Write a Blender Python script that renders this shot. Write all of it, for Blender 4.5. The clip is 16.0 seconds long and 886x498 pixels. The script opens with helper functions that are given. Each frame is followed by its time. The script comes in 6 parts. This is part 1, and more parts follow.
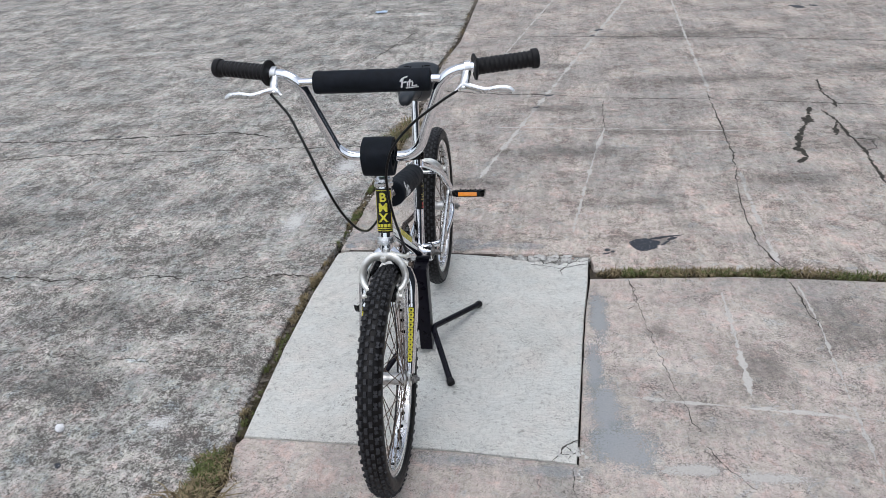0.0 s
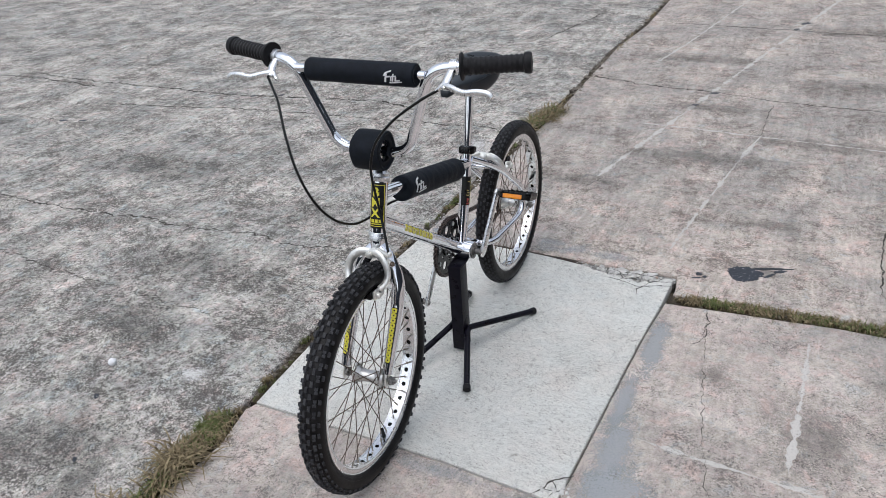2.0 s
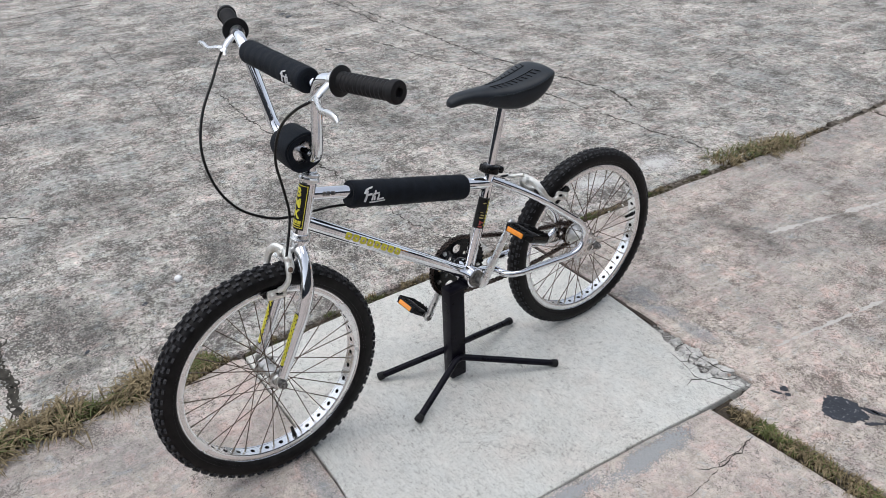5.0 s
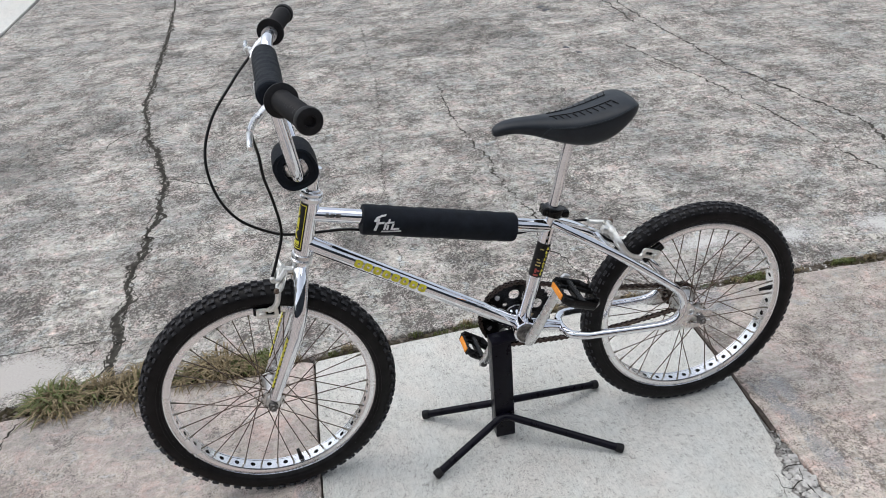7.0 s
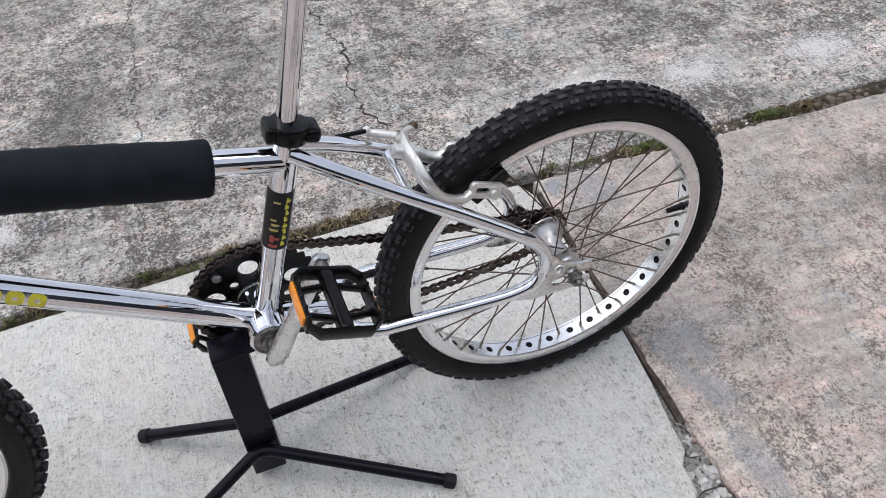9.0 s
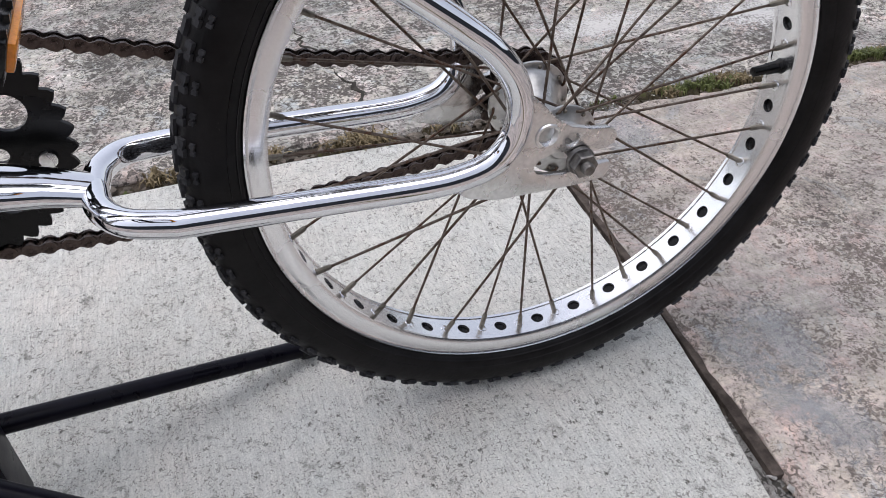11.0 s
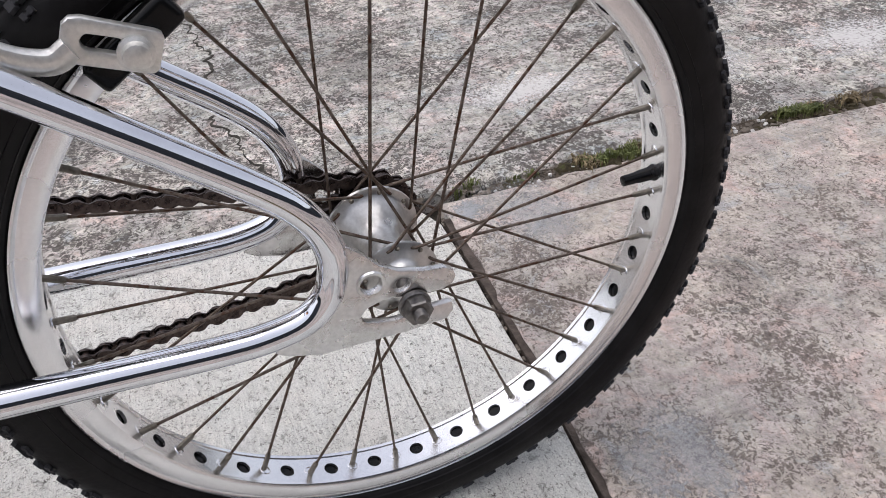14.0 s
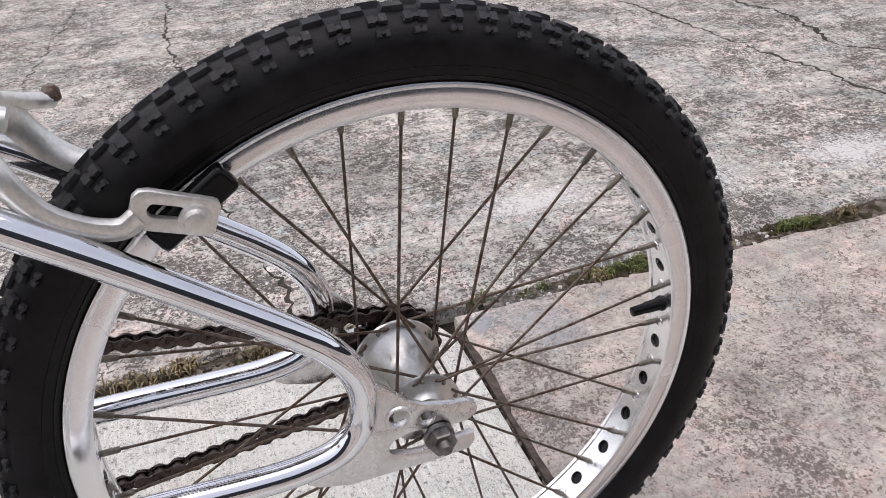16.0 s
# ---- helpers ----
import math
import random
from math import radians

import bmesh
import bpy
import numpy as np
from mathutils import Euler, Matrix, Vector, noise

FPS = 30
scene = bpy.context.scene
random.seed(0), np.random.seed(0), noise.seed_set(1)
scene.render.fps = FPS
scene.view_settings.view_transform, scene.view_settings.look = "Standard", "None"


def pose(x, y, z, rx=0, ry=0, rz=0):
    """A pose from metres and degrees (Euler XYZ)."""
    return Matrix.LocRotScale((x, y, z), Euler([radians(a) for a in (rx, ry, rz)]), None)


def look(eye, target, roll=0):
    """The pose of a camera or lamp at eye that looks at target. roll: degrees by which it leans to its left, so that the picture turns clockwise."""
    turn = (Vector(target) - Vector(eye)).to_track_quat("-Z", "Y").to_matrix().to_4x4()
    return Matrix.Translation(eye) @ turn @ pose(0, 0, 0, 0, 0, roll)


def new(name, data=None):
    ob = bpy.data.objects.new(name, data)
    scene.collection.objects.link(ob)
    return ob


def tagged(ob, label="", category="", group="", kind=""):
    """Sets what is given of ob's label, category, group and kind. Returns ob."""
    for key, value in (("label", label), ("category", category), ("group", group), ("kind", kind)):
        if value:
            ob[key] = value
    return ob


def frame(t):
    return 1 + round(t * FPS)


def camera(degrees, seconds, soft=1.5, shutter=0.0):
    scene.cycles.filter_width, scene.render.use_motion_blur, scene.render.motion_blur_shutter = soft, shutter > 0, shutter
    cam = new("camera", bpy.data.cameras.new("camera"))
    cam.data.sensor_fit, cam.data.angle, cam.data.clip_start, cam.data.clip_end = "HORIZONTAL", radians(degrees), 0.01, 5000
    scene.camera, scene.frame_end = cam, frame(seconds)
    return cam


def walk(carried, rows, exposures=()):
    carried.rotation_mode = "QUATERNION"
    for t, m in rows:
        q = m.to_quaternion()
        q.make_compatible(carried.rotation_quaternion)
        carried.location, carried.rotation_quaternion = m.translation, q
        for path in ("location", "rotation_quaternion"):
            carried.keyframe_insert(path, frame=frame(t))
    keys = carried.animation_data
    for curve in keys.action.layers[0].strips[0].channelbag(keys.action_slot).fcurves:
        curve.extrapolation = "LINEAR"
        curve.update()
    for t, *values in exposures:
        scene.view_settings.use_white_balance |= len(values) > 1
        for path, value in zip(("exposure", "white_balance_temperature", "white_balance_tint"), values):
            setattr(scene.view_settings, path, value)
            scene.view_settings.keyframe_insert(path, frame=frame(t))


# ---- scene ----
cam = camera(57.6, 16.0, soft=0.7)
PATH = [
    (0, (0.37, -2.025, 1.363), (0.104, -0.274, 0.435), -4.0),
    (0.5, (0.537, -2.025, 1.362), (0.058, -0.315, 0.442), -4.7),
    (1, (0.676, -2.009, 1.37), (0.033, -0.352, 0.453), -5.1),
    (1.5, (0.74, -1.919, 1.36), (-0.009, -0.312, 0.433), -5.6),
    (2, (0.82, -1.787, 1.354), (0.037, -0.214, 0.399), -4.3),
    (2.5, (0.988, -1.714, 1.356), (0.066, -0.219, 0.4), -5.4),
    (3, (1.136, -1.647, 1.366), (0.032, -0.279, 0.413), -5.7),
    (3.5, (1.191, -1.495, 1.347), (-0.01, -0.219, 0.383), -6.2),
    (3.7, (1.218, -1.427, 1.348), (-0.007, -0.189, 0.365), -5.6),
    (5.8, (1.518, -0.781, 1.358), (-0.077, -0.088, 0.369), -3.5),
    (6, (1.556, -0.699, 1.358), (-0.084, -0.119, 0.371), -4.4),
    (6.5, (1.559, -0.546, 1.357), (-0.153, -0.207, 0.38), -5.1),
    (7, (1.384, -0.435, 1.31), (-0.329, -0.124, 0.325), -5.1),
    (7.5, (1.243, -0.31, 1.259), (-0.376, 0.045, 0.14), -6.7),
    (8, (1.107, -0.122, 1.23), (-0.481, 0.244, 0.071), -8.1),
    (8.5, (0.904, -0.067, 1.148), (-0.579, 0.244, -0.158), -8.5),
    (9, (0.675, -0.027, 1.046), (-0.651, 0.433, -0.379), -3.2),
    (9.2, (0.633, -0.002, 0.969), (-0.658, 0.482, -0.479), -2.3),
    (11.3, (0.445, 0.164, 0.526), (-1.048, 0.631, -0.721), -2.0),
    (11.5, (0.432, 0.181, 0.514), (-1.044, 0.634, -0.757), -2.1),
    (12, (0.411, 0.209, 0.504), (-1.046, 0.655, -0.792), -2.8),
    (12.5, (0.407, 0.231, 0.511), (-1.047, 0.675, -0.788), -3.7),
    (13, (0.406, 0.252, 0.532), (-1.055, 0.709, -0.755), -4.1),
    (13.5, (0.408, 0.265, 0.555), (-1.082, 0.748, -0.689), -4.3),
    (14, (0.411, 0.271, 0.569), (-1.107, 0.778, -0.63), -4.3),
    (14.5, (0.414, 0.275, 0.579), (-1.138, 0.802, -0.567), -4.3),
    (15, (0.412, 0.277, 0.598), (-1.171, 0.821, -0.497), -4.1),
    (15.5, (0.417, 0.274, 0.609), (-1.198, 0.832, -0.43), -4.0),
    (16, (0.421, 0.259, 0.614), (-1.214, 0.807, -0.398), -4.4),
]
# the phone warms and brightens its picture as it comes closer: seconds, stops, kelvin, tint
LIGHT = [(0, 0.40, 6200, 9), (3.5, 0.50, 6300, 9.5), (7, 0.52, 6400, 9), (9, 0.53, 6350, 12), (12.5, 0.54, 6450, 14), (14, 0.56, 6550, 15), (15, 0.58, 6850, 17), (16, 0.66, 6650, 16)]
walk(cam, [(t, look(eye, target, roll)) for t, eye, target, roll in PATH], LIGHT)


# ---- sky and light: a bright overcast day ----
world = bpy.data.worlds.new("overcast_sky")
scene.world = world
world.use_nodes = True
wt = world.node_tree
sky = wt.nodes.new("ShaderNodeTexSky")
sky.sky_type, sky.sun_disc = "NISHITA", False
sky.sun_elevation, sky.sun_rotation = radians(62), radians(200)
sky.air_density, sky.dust_density, sky.ozone_density = 1.0, 2.0, 1.0
wash = wt.nodes.new("ShaderNodeHueSaturation")
wash.inputs["Saturation"].default_value = 0.36
wt.links.new(sky.outputs["Color"], wash.inputs["Color"])
# cloud: an overcast sky is brightest overhead
lift = wt.nodes.new("ShaderNodeSeparateXYZ")
wt.links.new(wt.nodes.new("ShaderNodeTexCoord").outputs["Generated"], lift.inputs["Vector"])
cloud = wt.nodes.new("ShaderNodeMapRange")
cloud.inputs["To Min"].default_value, cloud.inputs["To Max"].default_value = 1.0, 1.8
wt.links.new(lift.outputs["Z"], cloud.inputs["Value"])
shade = wt.nodes.new("ShaderNodeVectorMath")
shade.operation = "SCALE"
wt.links.new(wash.outputs["Color"], shade.inputs[0])
wt.links.new(cloud.outputs["Result"], shade.inputs["Scale"])
wt.links.new(shade.outputs["Vector"], wt.nodes["Background"].inputs["Color"])
wt.nodes["Background"].inputs["Strength"].default_value = 0.113
sun_data = bpy.data.lights.new("sun", "SUN")
sun_data.energy, sun_data.angle, sun_data.color = 0.5, radians(40), (1.0, 0.98, 0.95)
sun = new("sun", sun_data)
sun.matrix_basis = look((0.6, 0.9, 4.0), (0, 0, 0))


# ---- materials ----
def nodes_of(name):
    m = bpy.data.materials.new(name)
    m.use_nodes = True
    t = m.node_tree
    return m, t, t.nodes["Principled BSDF"]


def noise_node(t, vec, scale, detail=4.0, rough=0.55, kind="noise"):
    if kind == "voronoi":
        n = t.nodes.new("ShaderNodeTexVoronoi")
        n.inputs["Scale"].default_value = scale
    else:
        n = t.nodes.new("ShaderNodeTexNoise")
        n.inputs["Scale"].default_value = scale
        n.inputs["Detail"].default_value = detail
        n.inputs["Roughness"].default_value = rough
    t.links.new(vec, n.inputs["Vector"])
    return n


def ramp_node(t, fac, stops):
    r = t.nodes.new("ShaderNodeValToRGB")
    while len(r.color_ramp.elements) < len(stops):
        r.color_ramp.elements.new(0.5)
    for e, (p, c) in zip(r.color_ramp.elements, stops):
        e.position = p
        e.color = (*c, 1) if len(c) == 3 else c
    t.links.new(fac, r.inputs["Fac"])
    return r.outputs["Color"]


def grey(v):
    return (v, v, v)


def mix_node(t, fac, a, b, blend="MIX"):
    m = t.nodes.new("ShaderNodeMix")
    m.data_type, m.blend_type = "RGBA", blend
    for s, v in ((m.inputs["Factor"], fac), (m.inputs["A"], a), (m.inputs["B"], b)):
        if isinstance(v, (int, float)):
            s.default_value = v
        elif isinstance(v, tuple):
            s.default_value = (*v, 1)
        else:
            t.links.new(v, s)
    return m.outputs["Result"]


def bump_node(t, height, strength, distance):
    b = t.nodes.new("ShaderNodeBump")
    b.inputs["Strength"].default_value, b.inputs["Distance"].default_value = strength, distance
    t.links.new(height, b.inputs["Height"])
    return b.outputs["Normal"]


def surface(name, dark, light, scale=40, fine=300, rough=(0.4, 0.6), metal=0.0, bump=0.2, depth=0.0005, spec=0.5, spots=None, spot_scale=60, spot_at=0.62, shade_low=0.82):
    """A plain worn surface: two scales of mottle, uneven gloss, fine relief and, where given, spots of another colour."""
    m, t, p = nodes_of(name)
    co = t.nodes.new("ShaderNodeTexCoord").outputs["Object"]
    a, b = noise_node(t, co, scale), noise_node(t, co, fine, 3)
    col = ramp_node(t, a.outputs["Fac"], [(0.3, dark), (0.7, light)])
    shade = ramp_node(t, b.outputs["Fac"], [(0.3, grey(shade_low)), (0.7, grey(1.0))])
    col = mix_node(t, 1.0, col, shade, "MULTIPLY")
    if spots:
        s = noise_node(t, co, spot_scale, 6, 0.7)
        col = mix_node(t, ramp_node(t, s.outputs["Fac"], [(spot_at, grey(0)), (spot_at + 0.08, grey(1))]), col, spots)
    t.links.new(col, p.inputs["Base Color"])
    t.links.new(ramp_node(t, a.outputs["Fac"], [(0.3, grey(rough[0])), (0.7, grey(rough[1]))]), p.inputs["Roughness"])
    p.inputs["Metallic"].default_value = metal
    p.inputs["Specular IOR Level"].default_value = spec
    if bump:
        t.links.new(bump_node(t, b.outputs["Fac"], bump, depth), p.inputs["Normal"])
    return m


def maths(t, op, a, b):
    n = t.nodes.new("ShaderNodeMath")
    n.operation = op
    for s, v in zip(n.inputs, (a, b)):
        if isinstance(v, (int, float)):
            s.default_value = v
        else:
            t.links.new(v, s)
    return n.outputs["Value"]


def concrete(name, base, light, tint, stain, wear, worm=0.42, gather=0.55, strong=0.85, pits=0.5, seed=0.0, relief=0.6, broad_scale=0.9, worm_scale=230.0, scour=0.5, lump=70.0, blotch=0.75, deep=0.005, broom=0.0):
    """Weathered outdoor concrete. base, light: its mottle; tint: broad patches of another shade; stain: lichen and dirt in fine
    worm-like specks (worm: how many, gather: how much they crowd together, strong: how dark); wear: pale rubbed places."""
    m, t, p = nodes_of(name)
    geo = t.nodes.new("ShaderNodeNewGeometry").outputs["Position"]
    mp = t.nodes.new("ShaderNodeMapping")
    mp.inputs["Location"].default_value = (seed, seed * 1.7, 0)
    t.links.new(geo, mp.inputs["Vector"])
    co = mp.outputs["Vector"]
    broad, patch = noise_node(t, co, broad_scale, 6, 0.62), noise_node(t, co, 3.7, 7, 0.68)
    clot, mid = noise_node(t, co, 17, 6, 0.68), noise_node(t, co, lump, 5, 0.7)
    fine, sand = noise_node(t, co, worm_scale, 3, 0.65), noise_node(t, co, 620, 3, 0.65)
    for n, d in ((patch, 0.5), (clot, 0.8), (mid, 1.0), (fine, 1.4)):
        n.inputs["Distortion"].default_value = d
    col = ramp_node(t, patch.outputs["Fac"], [(0.32, base), (0.68, light)])
    over = broad.outputs["Fac"]
    col = mix_node(t, ramp_node(t, over, [(0.42, grey(0)), (0.62, grey(0.9))]), col, tint)
    col = mix_node(t, ramp_node(t, clot.outputs["Fac"], [(0.54, grey(0)), (0.72, grey(scour))]), col, wear)
    hue = noise_node(t, co, 7.5, 5, 0.7)
    col = mix_node(t, 1.0, col, ramp_node(t, hue.outputs["Color"], [(0.30, (0.955, 0.985, 1.0)), (0.5, (1.0, 1.0, 0.995)), (0.70, (1.05, 0.99, 0.97))]), "MULTIPLY")
    chips = noise_node(t, co, lump * 1.7, 3, 0.6)
    col = mix_node(t, ramp_node(t, chips.outputs["Fac"], [(0.60, grey(0)), (0.66, grey(scour * 0.8))]), col, wear)
    # how crowded the specks are: less where patch, clot and broad run high
    crowd = maths(t, "ADD", maths(t, "MULTIPLY", maths(t, "SUBTRACT", patch.outputs["Fac"], 0.5), gather * 0.6), maths(t, "MULTIPLY", maths(t, "SUBTRACT", clot.outputs["Fac"], 0.5), gather))
    v = maths(t, "ADD", fine.outputs["Fac"], crowd)
    specks = ramp_node(t, v, [(worm - 0.026, grey(strong)), (worm + 0.028, grey(0))])
    w = maths(t, "ADD", mid.outputs["Fac"], maths(t, "MULTIPLY", crowd, 0.8))
    blots = ramp_node(t, w, [(worm - 0.068, grey(strong * blotch)), (worm, grey(0))])
    col = mix_node(t, blots, col, stain)
    col = mix_node(t, specks, col, stain)
    col = mix_node(t, 1.0, col, ramp_node(t, sand.outputs["Fac"], [(0.28, grey(0.72)), (0.72, grey(1.18))]), "MULTIPLY")
    col = mix_node(t, 1.0, col, ramp_node(t, mid.outputs["Fac"], [(0.3, grey(0.90)), (0.7, grey(1.08))]), "MULTIPLY")
    cell = noise_node(t, co, 105, kind="voronoi")
    cell.inputs["Randomness"].default_value = 1.0
    hole = ramp_node(t, maths(t, "ADD", cell.outputs["Distance"], maths(t, "MULTIPLY", maths(t, "SUBTRACT", sand.outputs["Fac"], 0.5), 0.9)), [(0.06, grey(1)), (0.22, grey(0))])
    some = t.nodes.new("ShaderNodeSeparateColor")
    t.links.new(cell.outputs["Color"], some.inputs["Color"])
    few = ramp_node(t, some.outputs["Red"], [(0.45, grey(0)), (0.9, grey(pits))])
    hole = mix_node(t, 1.0, hole, few, "MULTIPLY")
    col = mix_node(t, hole, col, stain)
    # fine lines left by the broom that finished it
    along = t.nodes.new("ShaderNodeMapping")
    along.inputs["Scale"].default_value = (0.10, 1, 1)
    t.links.new(co, along.inputs["Vector"])
    lines = noise_node(t, along.outputs["Vector"], 330, 4, 0.7)
    lines.inputs["Distortion"].default_value = 0.5
    col = mix_node(t, 1.0, col, ramp_node(t, lines.outputs["Fac"], [(0.34, grey(1 - 1.5 * broom)), (0.5, grey(1.0)), (0.66, grey(1 + broom))]), "MULTIPLY")
    t.links.new(col, p.inputs["Base Color"])
    p.inputs["Roughness"].default_value = 0.93
    p.inputs["Specular IOR Level"].default_value = 0.2
    h = mix_node(t, 0.45, fine.outputs["Fac"], mid.outputs["Fac"])
    h = mix_node(t, 0.3, h, sand.outputs["Fac"])
    h = mix_node(t, hole, h, grey(0.0))
    h = mix_node(t, min(0.5, broom * 5), h, lines.outputs["Fac"])
    t.links.new(bump_node(t, h, relief, deep), p.inputs["Normal"])
    return m


def weathered(name, cool, mid, warm, pale, dark, seed=0.0, patch_scale=3.4, crowd_at=0.50, crowd_soft=0.13, fleck=0.46, fleck_scale=125.0, strong=0.8, hue=1.0, streak=0.14, drift=0.0, relief=0.55, mottle=0.16, coarse=0.34, crisp=0.0, wriggle=0.8):
    """Old outdoor concrete: cloudy patches of four shades, rubbed streaks, and dark lichen flecks that crowd together in clusters."""
    m, t, p = nodes_of(name)
    geo = t.nodes.new("ShaderNodeNewGeometry").outputs["Position"]

    def moved(shift, scale=(1, 1, 1)):
        mp = t.nodes.new("ShaderNodeMapping")
        mp.inputs["Location"].default_value = (seed + shift, seed * 1.7 - shift, 0)
        mp.inputs["Scale"].default_value = scale
        t.links.new(geo, mp.inputs["Vector"])
        return mp.outputs["Vector"]
    co = moved(0)
    patch = noise_node(t, co, patch_scale, 9, 0.66)
    patch.inputs["Distortion"].default_value = 0.7
    over = patch.outputs["Fac"]
    if drift:
        away = t.nodes.new("ShaderNodeSeparateXYZ")
        t.links.new(geo, away.inputs["Vector"])
        far = maths(t, "MINIMUM", maths(t, "MAXIMUM", maths(t, "MULTIPLY", maths(t, "SUBTRACT", away.outputs["Y"], 0.6), drift), 0.0), 0.09)
        over = maths(t, "SUBTRACT", over, far)
    col = ramp_node(t, over, [(0.34, cool), (0.46, mid), (0.56, warm), (0.69, pale)])
    # tints of rust, moss and slate a few centimetres across
    tint = noise_node(t, moved(4.0), 19, 6, 0.7)
    tint.inputs["Distortion"].default_value = 0.8
    k = hue
    tones = ramp_node(t, tint.outputs["Fac"], [(0.34, (1 - 0.12 * k, 1 - 0.03 * k, 1 + 0.02 * k)), (0.45, (1 - 0.01 * k, 1 + 0.005 * k, 1 - 0.05 * k)), (0.54, grey(1.0)), (0.64, (1 + 0.10 * k, 1 - 0.02 * k, 1 - 0.06 * k)), (0.72, (1 + 0.10 * k, 1 + 0.08 * k, 1 + 0.06 * k))])
    col = mix_node(t, 1.0, col, tones, "MULTIPLY")
    rub = noise_node(t, moved(9.0, (1.0, 0.2, 1.0)), 75, 5, 0.7)
    col = mix_node(t, 1.0, col, ramp_node(t, rub.outputs["Fac"], [(0.36, grey(1 - streak)), (0.5, grey(1.0)), (0.66, grey(1 + streak))]), "MULTIPLY")
    long = noise_node(t, moved(12.0, (1.0, 0.13, 1.0)), 19, 6, 0.72)
    col = mix_node(t, 1.0, col, ramp_node(t, long.outputs["Fac"], [(0.38, grey(1 - streak * 1.1)), (0.5, grey(1.0)), (0.62, grey(1 + streak * 0.9))]), "MULTIPLY")
    lump = noise_node(t, moved(2.0), 46, 7, 0.74)
    lump.inputs["Distortion"].default_value = 0.6
    col = mix_node(t, 1.0, col, ramp_node(t, lump.outputs["Fac"], [(0.32, grey(1 - mottle * 1.5)), (0.5, grey(1.0)), (0.66, grey(1 + mottle))]), "MULTIPLY")
    # flecks, crowded where two cloudy fields both run low
    crowd = maths(t, "ADD", maths(t, "MULTIPLY", noise_node(t, moved(6.0), 5.2, 7, 0.7).outputs["Fac"], 0.6), maths(t, "MULTIPLY", noise_node(t, moved(7.0), 27, 5, 0.68).outputs["Fac"], 0.4))
    here = ramp_node(t, crowd, [(crowd_at - crowd_soft, grey(1)), (crowd_at + crowd_soft, grey(0))])
    fine = noise_node(t, moved(1.0), fleck_scale, 4, 0.68)
    fine.inputs["Distortion"].default_value = 1.2
    lifted = maths(t, "ADD", fine.outputs["Fac"], maths(t, "MULTIPLY", maths(t, "SUBTRACT", 0.5, here), 0.24))
    specks = ramp_node(t, lifted, [(fleck - 0.045 - 0.5 * crisp, grey(strong)), (fleck - crisp, grey(0))])
    col = mix_node(t, specks, col, dark)
    vein = noise_node(t, moved(8.0), fleck_scale * 0.62, 3, 0.6)
    vein.inputs["Distortion"].default_value = 1.6
    thin = maths(t, "ADD", maths(t, "ABSOLUTE", maths(t, "SUBTRACT", vein.outputs["Fac"], 0.5), 0.0), maths(t, "ADD", maths(t, "MULTIPLY", maths(t, "SUBTRACT", fine.outputs["Fac"], 0.5), 0.40), maths(t, "MULTIPLY", maths(t, "SUBTRACT", 0.5, here), 0.06)))
    col = mix_node(t, ramp_node(t, thin, [(0.004, grey(strong * wriggle)), (0.016, grey(0))]), col, dark)
    grain = noise_node(t, moved(3.0), 210, 3, 0.6)
    grain.inputs["Distortion"].default_value = 0.7
    col = mix_node(t, 1.0, col, ramp_node(t, grain.outputs["Fac"], [(0.34, grey(1 - coarse)), (0.47, grey(0.98)), (0.64, grey(1 + coarse * 0.5))]), "MULTIPLY")
    sand = noise_node(t, co, 520, 3, 0.65)
    col = mix_node(t, 1.0, col, ramp_node(t, sand.outputs["Fac"], [(0.30, grey(0.86)), (0.70, grey(1.10))]), "MULTIPLY")
    grit = noise_node(t, co, 95, kind="voronoi")
    pick = t.nodes.new("ShaderNodeSeparateColor")
    t.links.new(grit.outputs["Color"], pick.inputs["Color"])
    pit = mix_node(t, 1.0, ramp_node(t, maths(t, "ADD", grit.outputs["Distance"], maths(t, "MULTIPLY", sand.outputs["Fac"], 0.5)), [(0.34, grey(1)), (0.46, grey(0))]), ramp_node(t, pick.outputs["Red"], [(0.80, grey(0)), (0.90, grey(0.8))]), "MULTIPLY")
    col = mix_node(t, pit, col, dark)
    t.links.new(col, p.inputs["Base Color"])
    p.inputs["Roughness"].default_value = 0.93
    p.inputs["Specular IOR Level"].default_value = 0.2
    h = mix_node(t, 0.5, fine.outputs["Fac"], lump.outputs["Fac"])
    h = mix_node(t, 0.25, h, sand.outputs["Fac"])
    h = mix_node(t, pit, h, grey(0.0))
    t.links.new(bump_node(t, h, relief, 0.006), p.inputs["Normal"])
    return m


CHROME = surface("chrome", (0.76, 0.77, 0.80), (0.85, 0.86, 0.89), 30, 500, (0.035, 0.075), 1.0, 0.0, 0.0, spots=(0.50, 0.47, 0.43), spot_scale=190, spot_at=0.76, shade_low=0.97)
ALLOY = surface("brushed_alloy", grey(0.74), grey(0.85), 60, 500, (0.22, 0.34), 1.0, 0.03, 0.0002, spots=(0.56, 0.54, 0.51), spot_scale=90, spot_at=0.70)
RIMSKIN = surface("satin_rim_alloy", (0.86, 0.86, 0.87), (0.91, 0.91, 0.92), 14, 420, (0.20, 0.30), 1.0, 0.02, 0.0002, spots=(0.66, 0.65, 0.63), spot_scale=70, spot_at=0.76, shade_low=0.95)
